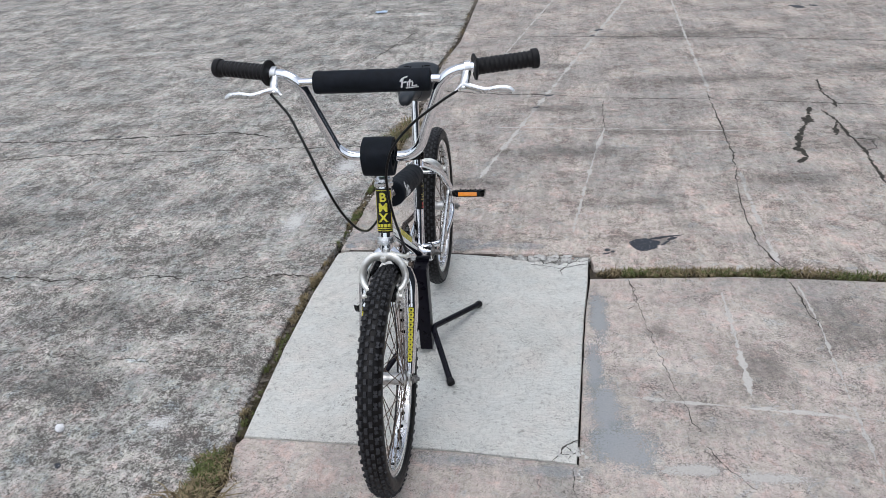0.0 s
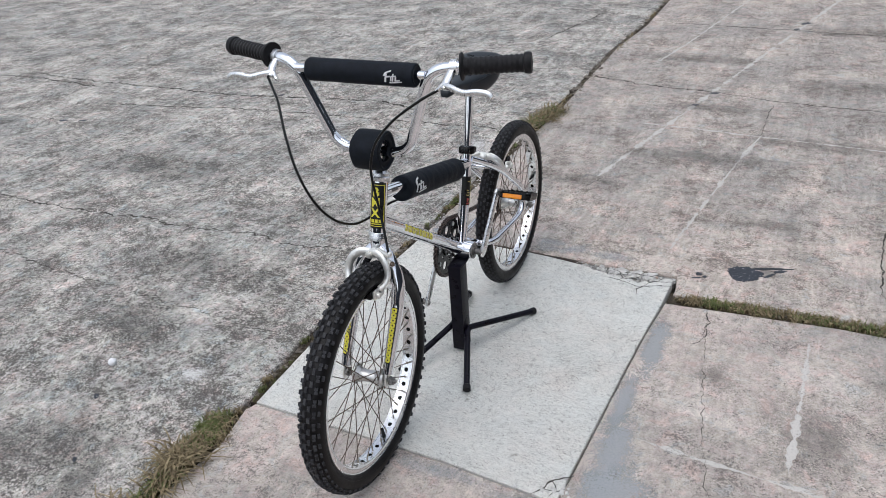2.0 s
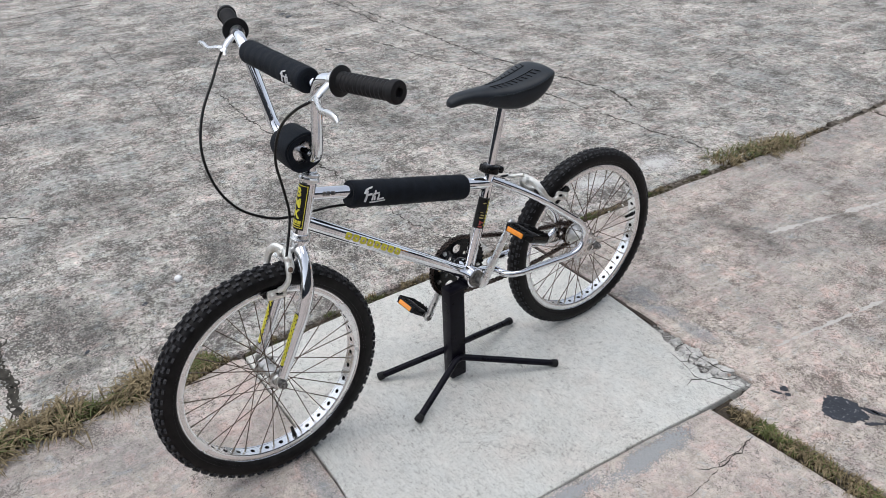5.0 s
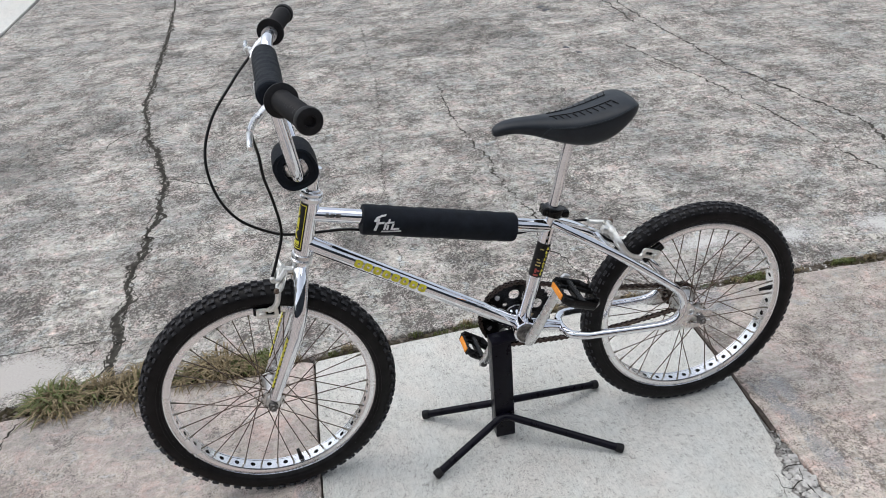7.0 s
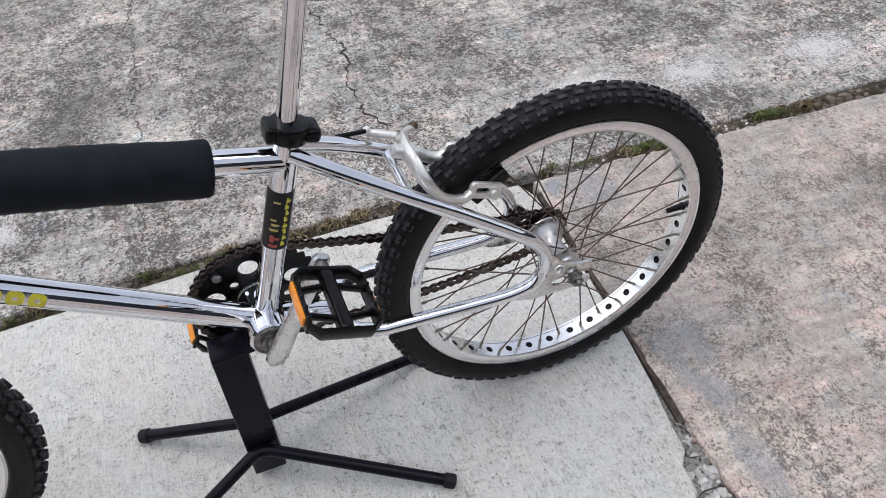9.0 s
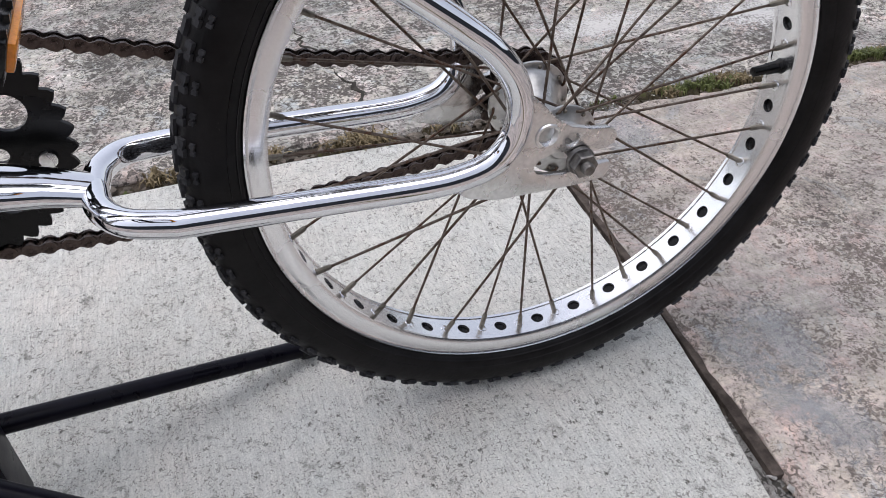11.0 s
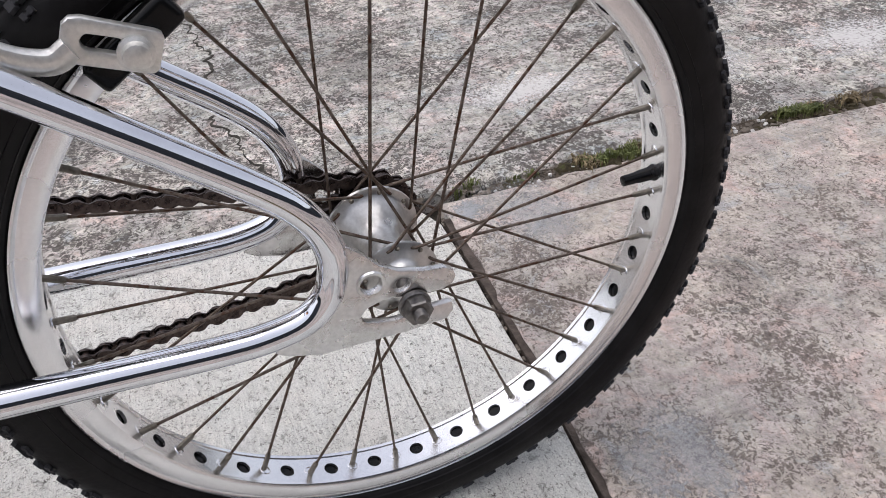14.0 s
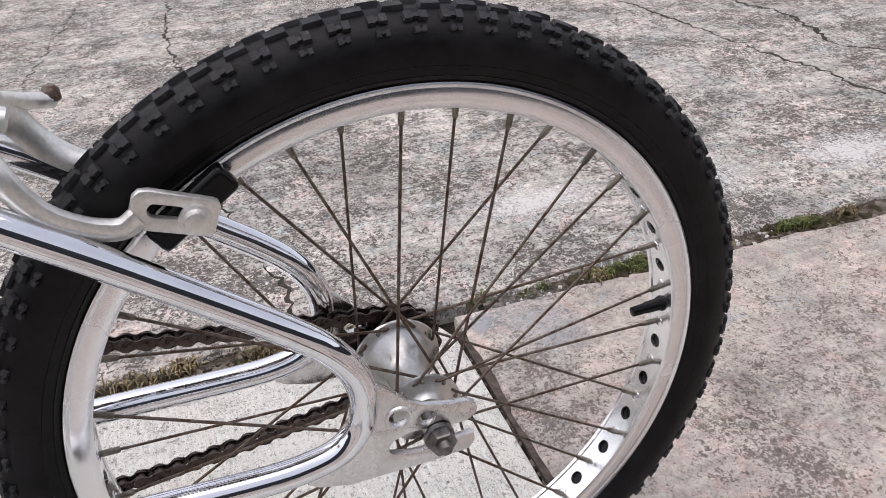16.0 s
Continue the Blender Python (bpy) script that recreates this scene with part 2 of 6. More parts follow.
DULL = surface("dulled_chrome", (0.70, 0.69, 0.67), (0.82, 0.81, 0.80), 45, 300, (0.20, 0.32), 1.0, 0.05, 0.0002, spots=(0.48, 0.45, 0.40), spot_scale=80, spot_at=0.66)
DUSTY = surface("dusty_alloy", (0.56, 0.55, 0.53), (0.76, 0.75, 0.73), 70, 350, (0.26, 0.42), 0.95, 0.1, 0.0003, spots=(0.30, 0.26, 0.21), spot_scale=85, spot_at=0.64)
CAST = surface("cast_alloy", (0.74, 0.73, 0.68), (0.90, 0.89, 0.85), 70, 400, (0.32, 0.46), 0.8, 0.2, 0.0004, spots=(0.50, 0.43, 0.32), spot_scale=60, spot_at=0.64)
RUBBER = surface("tyre_rubber", (0.005, 0.0045, 0.0046), (0.014, 0.0128, 0.0130), 40, 260, (0.34, 0.52), 0.0, 0.5, 0.0005, 0.155, spots=(0.05, 0.046, 0.04), spot_scale=110, spot_at=0.68)
TREAD = surface("dusty_tread_rubber", (0.021, 0.021, 0.023), (0.056, 0.056, 0.060), 60, 420, (0.55, 0.75), 0.0, 0.4, 0.0004, 0.22, spots=(0.085, 0.078, 0.066), spot_scale=230, spot_at=0.60)
GRIP = surface("grip_rubber", (0.008, 0.0078, 0.0085), (0.019, 0.018, 0.019), 60, 400, (0.45, 0.6), 0.0, 0.3, 0.0004, 0.18)
PLASTIC = surface("black_plastic", grey(0.003), grey(0.007), 60, 300, (0.16, 0.30), 0.0, 0.1, 0.0003, 0.20)
PAINT = surface("black_paint", (0.0035, 0.0031, 0.0062), (0.007, 0.0062, 0.012), 40, 260, (0.24, 0.40), 0.0, 0.15, 0.0003, 0.13, spots=(0.05, 0.045, 0.04), spot_scale=90, spot_at=0.76)
FOAM = surface("black_nylon_cover", (0.006, 0.008, 0.011), (0.012, 0.015, 0.021), 50, 900, (0.55, 0.7), 0.0, 0.5, 0.0004, 0.12)
VINYL = surface("saddle_vinyl", (0.008, 0.011, 0.015), (0.016, 0.021, 0.027), 40, 500, (0.38, 0.50), 0.0, 0.25, 0.0003, 0.36)
NIPPLE = surface("dull_nipple_steel", (0.14, 0.125, 0.10), (0.34, 0.31, 0.26), 200, 700, (0.35, 0.5), 0.85, 0.2, 0.0003)
RUST = surface("rusty_steel", (0.075, 0.050, 0.036), (0.24, 0.195, 0.16), 200, 700, (0.4, 0.65), 0.75, 0.3, 0.0003, spots=(0.09, 0.045, 0.027), spot_scale=160, spot_at=0.52)
CHAIN = surface("oily_chain", (0.028, 0.020, 0.018), (0.13, 0.10, 0.088), 220, 600, (0.22, 0.42), 0.85, 0.3, 0.0003, spots=(0.12, 0.055, 0.03), spot_scale=120, spot_at=0.62)
NUT = surface("dark_steel", (0.11, 0.105, 0.10), (0.30, 0.285, 0.27), 150, 500, (0.3, 0.5), 0.9, 0.2, 0.0003)
CABLE = surface("cable_housing", grey(0.005), grey(0.009), 60, 300, (0.3, 0.4), 0.0, 0.0, 0.0, 0.22)
YELLOW = surface("yellow_decal", (0.62, 0.55, 0.03), (0.75, 0.68, 0.06), 90, 400, (0.3, 0.4), 0.0, 0.0, 0.0, 0.5)
BLACKD = surface("black_decal", grey(0.008), grey(0.012), 90, 400, (0.25, 0.35), 0.0, 0.0, 0.0, 0.3)
GOLD = surface("gold_print", (0.42, 0.33, 0.10), (0.55, 0.45, 0.16), 90, 400, (0.3, 0.4), 0.0, 0.0, 0.0, 0.5)
WHITED = surface("white_print", grey(0.62), grey(0.75), 90, 400, (0.5, 0.6), 0.0, 0.0, 0.0, 0.4)
PEBBLE = surface("white_pebble", grey(0.78), grey(0.88), 90, 400, (0.7, 0.9), 0.0, 0.3, 0.001, 0.3)
REDD = surface("red_decal", (0.35, 0.05, 0.05), (0.45, 0.09, 0.07), 90, 400, (0.3, 0.4), 0.0, 0.0, 0.0, 0.5)
BLUE = surface("pale_blue_paper", (0.42, 0.52, 0.66), (0.56, 0.66, 0.78), 30, 200, (0.7, 0.8), 0.0, 0.1, 0.0005, 0.3)
AMBER = surface("amber_reflector", (0.85, 0.26, 0.02), (0.95, 0.36, 0.04), 120, 900, (0.12, 0.2), 0.0, 0.3, 0.0003, 0.6)
OLD = weathered("old_grey_concrete", (0.320, 0.313, 0.303), (0.398, 0.378, 0.356), (0.48, 0.439, 0.405), (0.588, 0.562, 0.532), (0.075, 0.066, 0.059), 3.0, 3.2, 0.515, 0.10, 0.478, 128.0, 0.80, 1.2, 0.19, mottle=0.34, coarse=0.34, crisp=0.006, wriggle=0.85)
TAN = weathered("tan_concrete", (0.338, 0.308, 0.292), (0.422, 0.370, 0.339), (0.501, 0.430, 0.391), (0.570, 0.510, 0.470), (0.13, 0.114, 0.104), 11.0, 2.6, 0.460, 0.10, 0.462, 165.0, 0.70, 1.0, 0.08, mottle=0.19, coarse=0.20, crisp=0.010, wriggle=0.85)
WORN = weathered("worn_tan_concrete", (0.358, 0.324, 0.303), (0.443, 0.388, 0.354), (0.527, 0.450, 0.404), (0.597, 0.526, 0.478), (0.118, 0.096, 0.083), 15.0, 2.8, 0.490, 0.09, 0.472, 165.0, 0.70, 1.1, 0.14, 0.12, mottle=0.18, coarse=0.24, crisp=0.012, wriggle=0.9)
PALE = concrete("pale_patch_concrete", (0.655, 0.642, 0.594), (0.724, 0.713, 0.664), (0.675, 0.664, 0.622), (0.13, 0.12, 0.10), (0.748, 0.738, 0.694), 0.408, 0.18, 0.64, 0.9, 23.0, 1.0, scour=0.35, worm_scale=280.0, deep=0.0055, broom=0.085)
RUBBLE = concrete("crumbled_edge", (0.20, 0.19, 0.175), (0.34, 0.33, 0.31), (0.26, 0.245, 0.23), (0.05, 0.046, 0.04), (0.50, 0.49, 0.465), 0.44, 0.30, 0.9, 1.0, 41.0, 1.0, worm_scale=90.0, lump=40.0, blotch=0.9)
STRIP = surface("old_joint_strip", (0.035, 0.027, 0.022), (0.13, 0.105, 0.090), 60, 260, (0.8, 0.95), 0.0, 0.8, 0.003, 0.2)
# near-black navy of the unseen walls, chosen for the band in the chrome
WALLM = surface("unseen_wall_navy", (0.022, 0.026, 0.032), (0.045, 0.050, 0.058), 0.8, 12, (0.9, 0.95), 0.0, 0.3, 0.004, 0.2)
SOIL = surface("joint_soil", (0.010, 0.008, 0.006), (0.04, 0.033, 0.025), 35, 220, (0.9, 1.0), 0.0, 1.0, 0.006, 0.2)
EARTH = surface("dry_earth", (0.030, 0.024, 0.018), (0.125, 0.10, 0.076), 30, 240, (0.9, 1.0), 0.0, 1.0, 0.008, 0.2)
CRACK = surface("crack_dirt", (0.028, 0.026, 0.022), (0.085, 0.078, 0.066), 40, 260, (0.9, 1.0), 0.0, 0.6, 0.002, 0.1)
TAR = surface("tar_blot", (0.018, 0.021, 0.028), (0.045, 0.050, 0.062), 30, 160, (0.45, 0.7), 0.0, 0.6, 0.002, 0.3, spots=(0.42, 0.41, 0.39), spot_scale=110, spot_at=0.60)
GREEN = surface("grass_green", (0.055, 0.070, 0.018), (0.185, 0.205, 0.070), 45, 200, (0.6, 0.7), 0.0, 0.0, 0.0, 0.3)
STRAW = surface("grass_straw", (0.085, 0.062, 0.034), (0.36, 0.285, 0.165), 60, 200, (0.7, 0.8), 0.0, 0.0, 0.0, 0.2)
MOSS = surface("moss", (0.028, 0.024, 0.015), (0.080, 0.066, 0.040), 60, 300, (0.9, 1.0), 0.0, 0.8, 0.003, 0.1, spots=(0.07, 0.085, 0.028), spot_scale=30, spot_at=0.56)
PINKISH = surface("pink_stone", (0.42, 0.30, 0.24), (0.55, 0.42, 0.35), 60, 300, (0.9, 1.0), 0.0, 0.6, 0.002, 0.2)
GRAVEL = surface("concrete_crumbs", (0.42, 0.405, 0.38), (0.70, 0.68, 0.645), 50, 300, (0.9, 1.0), 0.0, 0.6, 0.002, 0.2)
GRIT = surface("joint_grit", (0.045, 0.037, 0.028), (0.25, 0.215, 0.18), 26, 300, (0.9, 1.0), 0.0, 0.6, 0.002, 0.2)


def veil(name, dark, light, most, scale, at=0.5, soft=0.16, fade=False):
    """A thin film on the slabs that lets them show through its gaps; fade: it thins out towards its rim."""
    m, t, p = nodes_of(name)
    tc = t.nodes.new("ShaderNodeTexCoord")
    co = tc.outputs["Object"]
    a, f = noise_node(t, co, scale, 7, 0.72), noise_node(t, co, 190, 4, 0.7)
    t.links.new(ramp_node(t, f.outputs["Fac"], [(0.3, dark), (0.7, light)]), p.inputs["Base Color"])
    p.inputs["Roughness"].default_value = 0.93
    p.inputs["Specular IOR Level"].default_value = 0.2
    amount = maths(t, "ADD", maths(t, "MULTIPLY", a.outputs["Fac"], 0.45), maths(t, "MULTIPLY", f.outputs["Fac"], 0.55))
    if fade:
        mid = t.nodes.new("ShaderNodeVectorMath")
        mid.operation = "DISTANCE"
        mp = t.nodes.new("ShaderNodeMapping")
        mp.inputs["Scale"].default_value = (1, 1, 0)
        t.links.new(tc.outputs["Generated"], mp.inputs["Vector"])
        t.links.new(mp.outputs["Vector"], mid.inputs[0])
        mid.inputs[1].default_value = (0.5, 0.5, 0)
        amount = maths(t, "ADD", amount, maths(t, "SUBTRACT", 0.16, maths(t, "MULTIPLY", mid.outputs["Value"], 0.66)))
    t.links.new(ramp_node(t, amount, [(at - soft / 2, grey(0)), (at + soft / 2, grey(most))]), p.inputs["Alpha"])
    return m


FILM = veil("cement_film", (0.33, 0.345, 0.355), (0.44, 0.452, 0.46), 0.64, 13, 0.475, 0.10, True)
THIN = veil("thin_cement_film", (0.36, 0.372, 0.380), (0.46, 0.470, 0.476), 0.42, 22, 0.50, 0.14, True)
DAMP = veil("dark_weathering", (0.10, 0.098, 0.09), (0.21, 0.20, 0.185), 0.36, 9, 0.50, 0.20, True)
CREAM = veil("cream_cement_film", (0.46, 0.432, 0.40), (0.60, 0.566, 0.526), 0.80, 12, 0.46, 0.07, True)
LIME = veil("lime_film", (0.64, 0.625, 0.595), (0.78, 0.765, 0.74), 0.62, 34, 0.545, 0.12, True)
GRIME = veil("grime_film", (0.10, 0.095, 0.088), (0.22, 0.205, 0.19), 0.36, 18, 0.535, 0.13, True)
STREAK = veil("pale_scuff", (0.60, 0.565, 0.52), (0.74, 0.70, 0.655), 0.72, 22, 0.38, 0.16)


# ---- mesh helpers ----
V = Vector


def part(name, bm, material, parent, label="", m=None, smooth=True):
    """Links a bmesh as one mesh object under a thing or a part."""
    me = bpy.data.meshes.new(name)
    bm.to_mesh(me)
    bm.free()
    return link(name, me, material, parent, label, m, smooth)


def link(name, me, material, parent, label="", m=None, smooth=True):
    if material and not me.materials:
        me.materials.append(material)
    if smooth and me.polygons:
        me.polygons.foreach_set("use_smooth", [True] * len(me.polygons))
        me.set_sharp_from_angle(angle=radians(38))
    ob = new(name, me)
    ob.parent = parent
    if m is not None:
        ob.matrix_basis = m
    return tagged(ob, label) if label else ob


def smooth_path(pts, n=8):
    """A Catmull-Rom line through the points."""
    p = [V(q) for q in pts]
    p = [2 * p[0] - p[1]] + p + [2 * p[-1] - p[-2]]
    out = []
    for i in range(1, len(p) - 2):
        a, b, c, d = p[i - 1:i + 3]
        for k in range(n):
            t = k / n
            out.append(0.5 * ((2 * b) + (c - a) * t + (2 * a - 5 * b + 4 * c - d) * t * t + (3 * b - a - 3 * c + d) * t ** 3))
    return out + [p[-2]]


def bend_path(pts, radius, n=8):
    """Straight runs joined by arcs of that radius."""
    p = [V(q) for q in pts]
    out = [p[0]]
    for a, b, c in zip(p, p[1:], p[2:]):
        u, w = (a - b).normalized(), (c - b).normalized()
        half = u.angle(w) / 2
        cut = min(radius / math.tan(half), 0.49 * (a - b).length, 0.49 * (c - b).length)
        s, e = b + u * cut, b + w * cut
        r = cut * math.tan(half)
        mid = b + (u + w).normalized() * math.hypot(cut, r)
        d0, d1 = s - mid, e - mid
        full = d0.angle(d1)
        for k in range(n + 1):
            t = k / n
            out.append(mid + (d0 * math.sin((1 - t) * full) + d1 * math.sin(t * full)) / math.sin(full) if full > 0.01 else s.lerp(e, t))
    return out + [p[-1]]


def sweep(bm, path, radius, seg=14, caps=True, flat=None, up=None):
    """A tube along a path. radius: one number or one a point. flat: (a, b) half axes instead, a along 'up'."""
    path = [V(q) for q in path]
    rad = radius if isinstance(radius, (list, tuple)) else [radius] * len(path)
    tang = [(path[min(i + 1, len(path) - 1)] - path[max(i - 1, 0)]).normalized() for i in range(len(path))]
    ref = V(up) if up else (V((1, 0, 0)) if abs(tang[0].x) < 0.9 else V((0, 0, 1)))
    side = (ref - tang[0] * ref.dot(tang[0])).normalized()
    rings = []
    for i, q in enumerate(path):
        side = (side - tang[i] * side.dot(tang[i])).normalized()
        other = tang[i].cross(side)
        a, b = flat[i] if flat else (rad[i], rad[i])
        rings.append([bm.verts.new(q + side * a * math.cos(2 * math.pi * k / seg) + other * b * math.sin(2 * math.pi * k / seg)) for k in range(seg)])
    for r0, r1 in zip(rings, rings[1:]):
        for k in range(seg):
            bm.faces.new((r0[k], r0[(k + 1) % seg], r1[(k + 1) % seg], r1[k]))
    if caps:
        bm.faces.new(rings[0][::-1])
        bm.faces.new(rings[-1])
    return bm


def tube(path, radius, seg=14, **k):
    return sweep(bmesh.new(), path, radius, seg, **k)


def lathe(profile, seg=32, axis="x", m=None, close=False, bm=None):
    """Turns a profile of (along, radius) round an axis."""
    bm = bm or bmesh.new()
    rings = []
    for a, r in profile:
        ring = []
        for k in range(seg):
            t = 2 * math.pi * k / seg
            q = V((a, r * math.cos(t), r * math.sin(t)))
            if axis == "z":
                q = V((q.y, q.z, q.x))
            elif axis == "y":
                q = V((q.z, q.x, q.y))
            ring.append(bm.verts.new(m @ q if m else q))
        rings.append(ring)
    pairs = list(zip(rings, rings[1:])) + ([(rings[-1], rings[0])] if close else [])
    for r0, r1 in pairs:
        for k in range(seg):
            bm.faces.new((r0[k], r1[k], r1[(k + 1) % seg], r0[(k + 1) % seg]))
    if not close:
        if profile[0][1] > 1e-6:
            bm.faces.new(rings[0])
        if profile[-1][1] > 1e-6:
            bm.faces.new(rings[-1][::-1])
    return bm


def box(bm, size, m=None, bevel=0.0, seg=2):
    g = bmesh.ops.create_cube(bm, size=1.0, matrix=(m or Matrix()) @ Matrix.Diagonal((*size, 1)))
    if bevel:
        edges = list({e for v in g["verts"] for e in v.link_edges})
        bmesh.ops.bevel(bm, geom=edges, offset=bevel, segments=seg, affect="EDGES", profile=0.6)
    return bm


def plate(outline, thick, m=None, holes=(), bevel=0.0012):
    """A flat plate in local x-y with rounded edges; holes: (x, y, r) or, for a slot, (x, y, r, length), cut right through."""
    bm = bmesh.new()
    loops = [[V((x, y, 0)) for x, y in outline]]
    for hx, hy, hr, *run in holes:
        reach = run[0] / 2 if run else 0.0
        loops.append([V((hx + hr * math.cos(2 * math.pi * (k + 0.5) / 18) + math.copysign(reach, math.cos(2 * math.pi * (k + 0.5) / 18)), hy + hr * math.sin(2 * math.pi * (k + 0.5) / 18), 0)) for k in range(18)])
    edges = []
    for lp in loops:
        vs = [bm.verts.new(q) for q in lp]
        edges += [bm.edges.new((vs[i], vs[(i + 1) % len(vs)])) for i in range(len(vs))]
    bmesh.ops.triangle_fill(bm, use_beauty=True, use_dissolve=False, edges=edges)
    top = list(bm.faces)
    bmesh.ops.recalc_face_normals(bm, faces=top)
    ext = bmesh.ops.extrude_face_region(bm, geom=top)
    bmesh.ops.translate(bm, vec=(0, 0, thick), verts=[g for g in ext["geom"] if isinstance(g, bmesh.types.BMVert)])
    bmesh.ops.translate(bm, vec=(0, 0, -thick / 2), verts=bm.verts)
    if bevel:
        rim = [e for e in bm.edges if len(e.link_faces) == 2 and e.calc_face_angle(0) > 1.2]
        bmesh.ops.bevel(bm, geom=rim, offset=bevel, segments=2, affect="EDGES", profile=0.5)
    bmesh.ops.recalc_face_normals(bm, faces=bm.faces)
    if m:
        bmesh.ops.transform(bm, matrix=m, verts=bm.verts)
    return bm


def axis_frame(p0, p1, toward):
    """A pose at p0 with z along p0-p1 and x turned toward a direction."""
    z = (V(p1) - V(p0)).normalized()
    x = (V(toward) - z * V(toward).dot(z)).normalized()
    y = z.cross(x)
    return Matrix((( x.x, y.x, z.x, p0[0]), (x.y, y.y, z.y, p0[1]), (x.z, y.z, z.z, p0[2]), (0, 0, 0, 1)))


def wrap(m, radius, patches, thick=0.0006):
    """Decal patches on a tube: (s0, s1, a0, a1) along the tube in metres and round it in degrees."""
    bm = bmesh.new()
    for s0, s1, a0, a1 in patches:
        n = max(2, int(abs(a1 - a0) / 8) + 1)
        rows = []
        for r in (radius + thick, radius - 0.0004):
            for s in (s0, s1):
                rows.append([bm.verts.new(m @ V((r * math.cos(radians(a0 + (a1 - a0) * k / n)), r * math.sin(radians(a0 + (a1 - a0) * k / n)), s))) for k in range(n + 1)])
        A, B, C, D = rows
        for k in range(n):
            for q in ((A[k], A[k + 1], B[k + 1], B[k]), (C[k], D[k], D[k + 1], C[k + 1]), (A[k], C[k], C[k + 1], A[k + 1]), (B[k], B[k + 1], D[k + 1], D[k])):
                bm.faces.new(q)
        bm.faces.new((A[0], B[0], D[0], C[0]))
        bm.faces.new((A[n], C[n], D[n], B[n]))
    bmesh.ops.recalc_face_normals(bm, faces=bm.faces)
    return bm


def decal_shapes(m, radius, polys, thick=0.0008):
    """Flat shapes of (along, round) metres bent onto a tube."""
    bm = bmesh.new()
    for poly in polys:
        bm.faces.new([bm.verts.new(((radius - 0.0003) * math.cos(q / radius), (radius - 0.0003) * math.sin(q / radius), a)) for a, q in poly])
    bmesh.ops.remove_doubles(bm, verts=bm.verts, dist=0.00001)
    top = bmesh.ops.extrude_face_region(bm, geom=list(bm.faces), use_keep_orig=True)
    for v in top["geom"]:
        if isinstance(v, bmesh.types.BMVert):
            k = (radius + thick) / math.hypot(v.co.x, v.co.y)
            v.co = V((v.co.x * k, v.co.y * k, v.co.z))
    bmesh.ops.recalc_face_normals(bm, faces=bm.faces)
    bmesh.ops.transform(bm, matrix=m, verts=bm.verts)
    return bm


def mark_row(m, radius, s0, pitch, wide, tall, count, b0):
    """Rounded bold marks, each with a small gap in its middle."""
    out = []
    for k in range(count):
        c = s0 + pitch * k
        h = tall * (0.5 if k % 4 else 0.56)
        w, t = wide / 2, 0.30
        q = [(-w, -h * 0.6), (-w * 0.6, -h), (w * 0.6, -h), (w, -h * 0.6), (w, h * 0.6), (w * 0.6, h), (-w * 0.6, h), (-w, h * 0.6)]
        r = [(x * 0.34, y * 0.34) for x, y in q]
        for i in range(8):
            j = (i + 1) % 8
            out.append([(c + q[i][0], b0 + q[i][1]), (c + q[j][0], b0 + q[j][1]), (c + r[j][0], b0 + r[j][1]), (c + r[i][0], b0 + r[i][1])])
    return decal_shapes(m, radius, out, 0.0011)


def thing(name, label, category, m=None, **k):
    ob = new(name)
    ob.empty_display_size = 0.05
    if m is not None:
        ob.matrix_basis = m
    return tagged(ob, label, category, **k)


# ---- the bicycle: its points in metres, x to the rider's left, -y ahead ----
REAR, FRONT, BB = V((0, 0.3685, 0.2557)), V((0.008, -0.5715, 0.2590)), V((0, -0.027, 0.2955))
HEAD_T, HEAD_B = V((0.005, -0.4240, 0.6745)), V((0.006, -0.4590, 0.5610))
SEAT_T = V((0, 0.0475, 0.551))
STEER = 1.2
down = (HEAD_B - HEAD_T).normalized()
TURN = Matrix.Translation(HEAD_T) @ Matrix.Rotation(radians(STEER), 4, -down) @ Matrix.Translation(-HEAD_T)
bicycle = thing("bmx_bicycle", "chrome BMX bicycle with black pads, upright on a black stand", "bicycle")


def spoke_mesh(side, lean, flange, half, rim_r):
    """One spoke that meets the rim straight above the hub, with its nipple."""
    a = radians(lean)
    hole = V((side * half, -flange * math.sin(a), flange * math.cos(a)))
    out = V((side, 0, 0))
    hub = hole + out * (0.0034 if lean > 0 else -0.0030)
    rim = V((side * 0.002, 0, rim_r + 0.002))
    d = (rim - hub).normalized()
    bm = bmesh.new()
    sweep(bm, [hole.lerp(hub, -0.8), hole.lerp(hub, 0.6), hub + d * 0.0022, hub + d * 0.006, hub.lerp(rim, 0.5), rim - d * 0.014], 0.00105, 6)
    plain = len(bm.faces)
    sweep(bm, [rim - d * 0.015, rim - d * 0.0135, rim - d * 0.003, rim], [0.0014, 0.0021, 0.0021, 0.0028], 8)
    tip = -1 if lean > 0 else 1
    sweep(bm, [hole + out * tip * 0.0010, hole + out * tip * 0.0022, hole + out * tip * 0.0031], [0.0017, 0.0016, 0.0009], 8)
    bm.faces.ensure_lookup_table()
    for f in bm.faces[plain:]:
        f.material_index = 1
    me = bpy.data.meshes.new("spoke")
    me.materials.append(RUST)
    me.materials.append(NIPPLE)
    bm.to_mesh(me)
    bm.free()
    return me


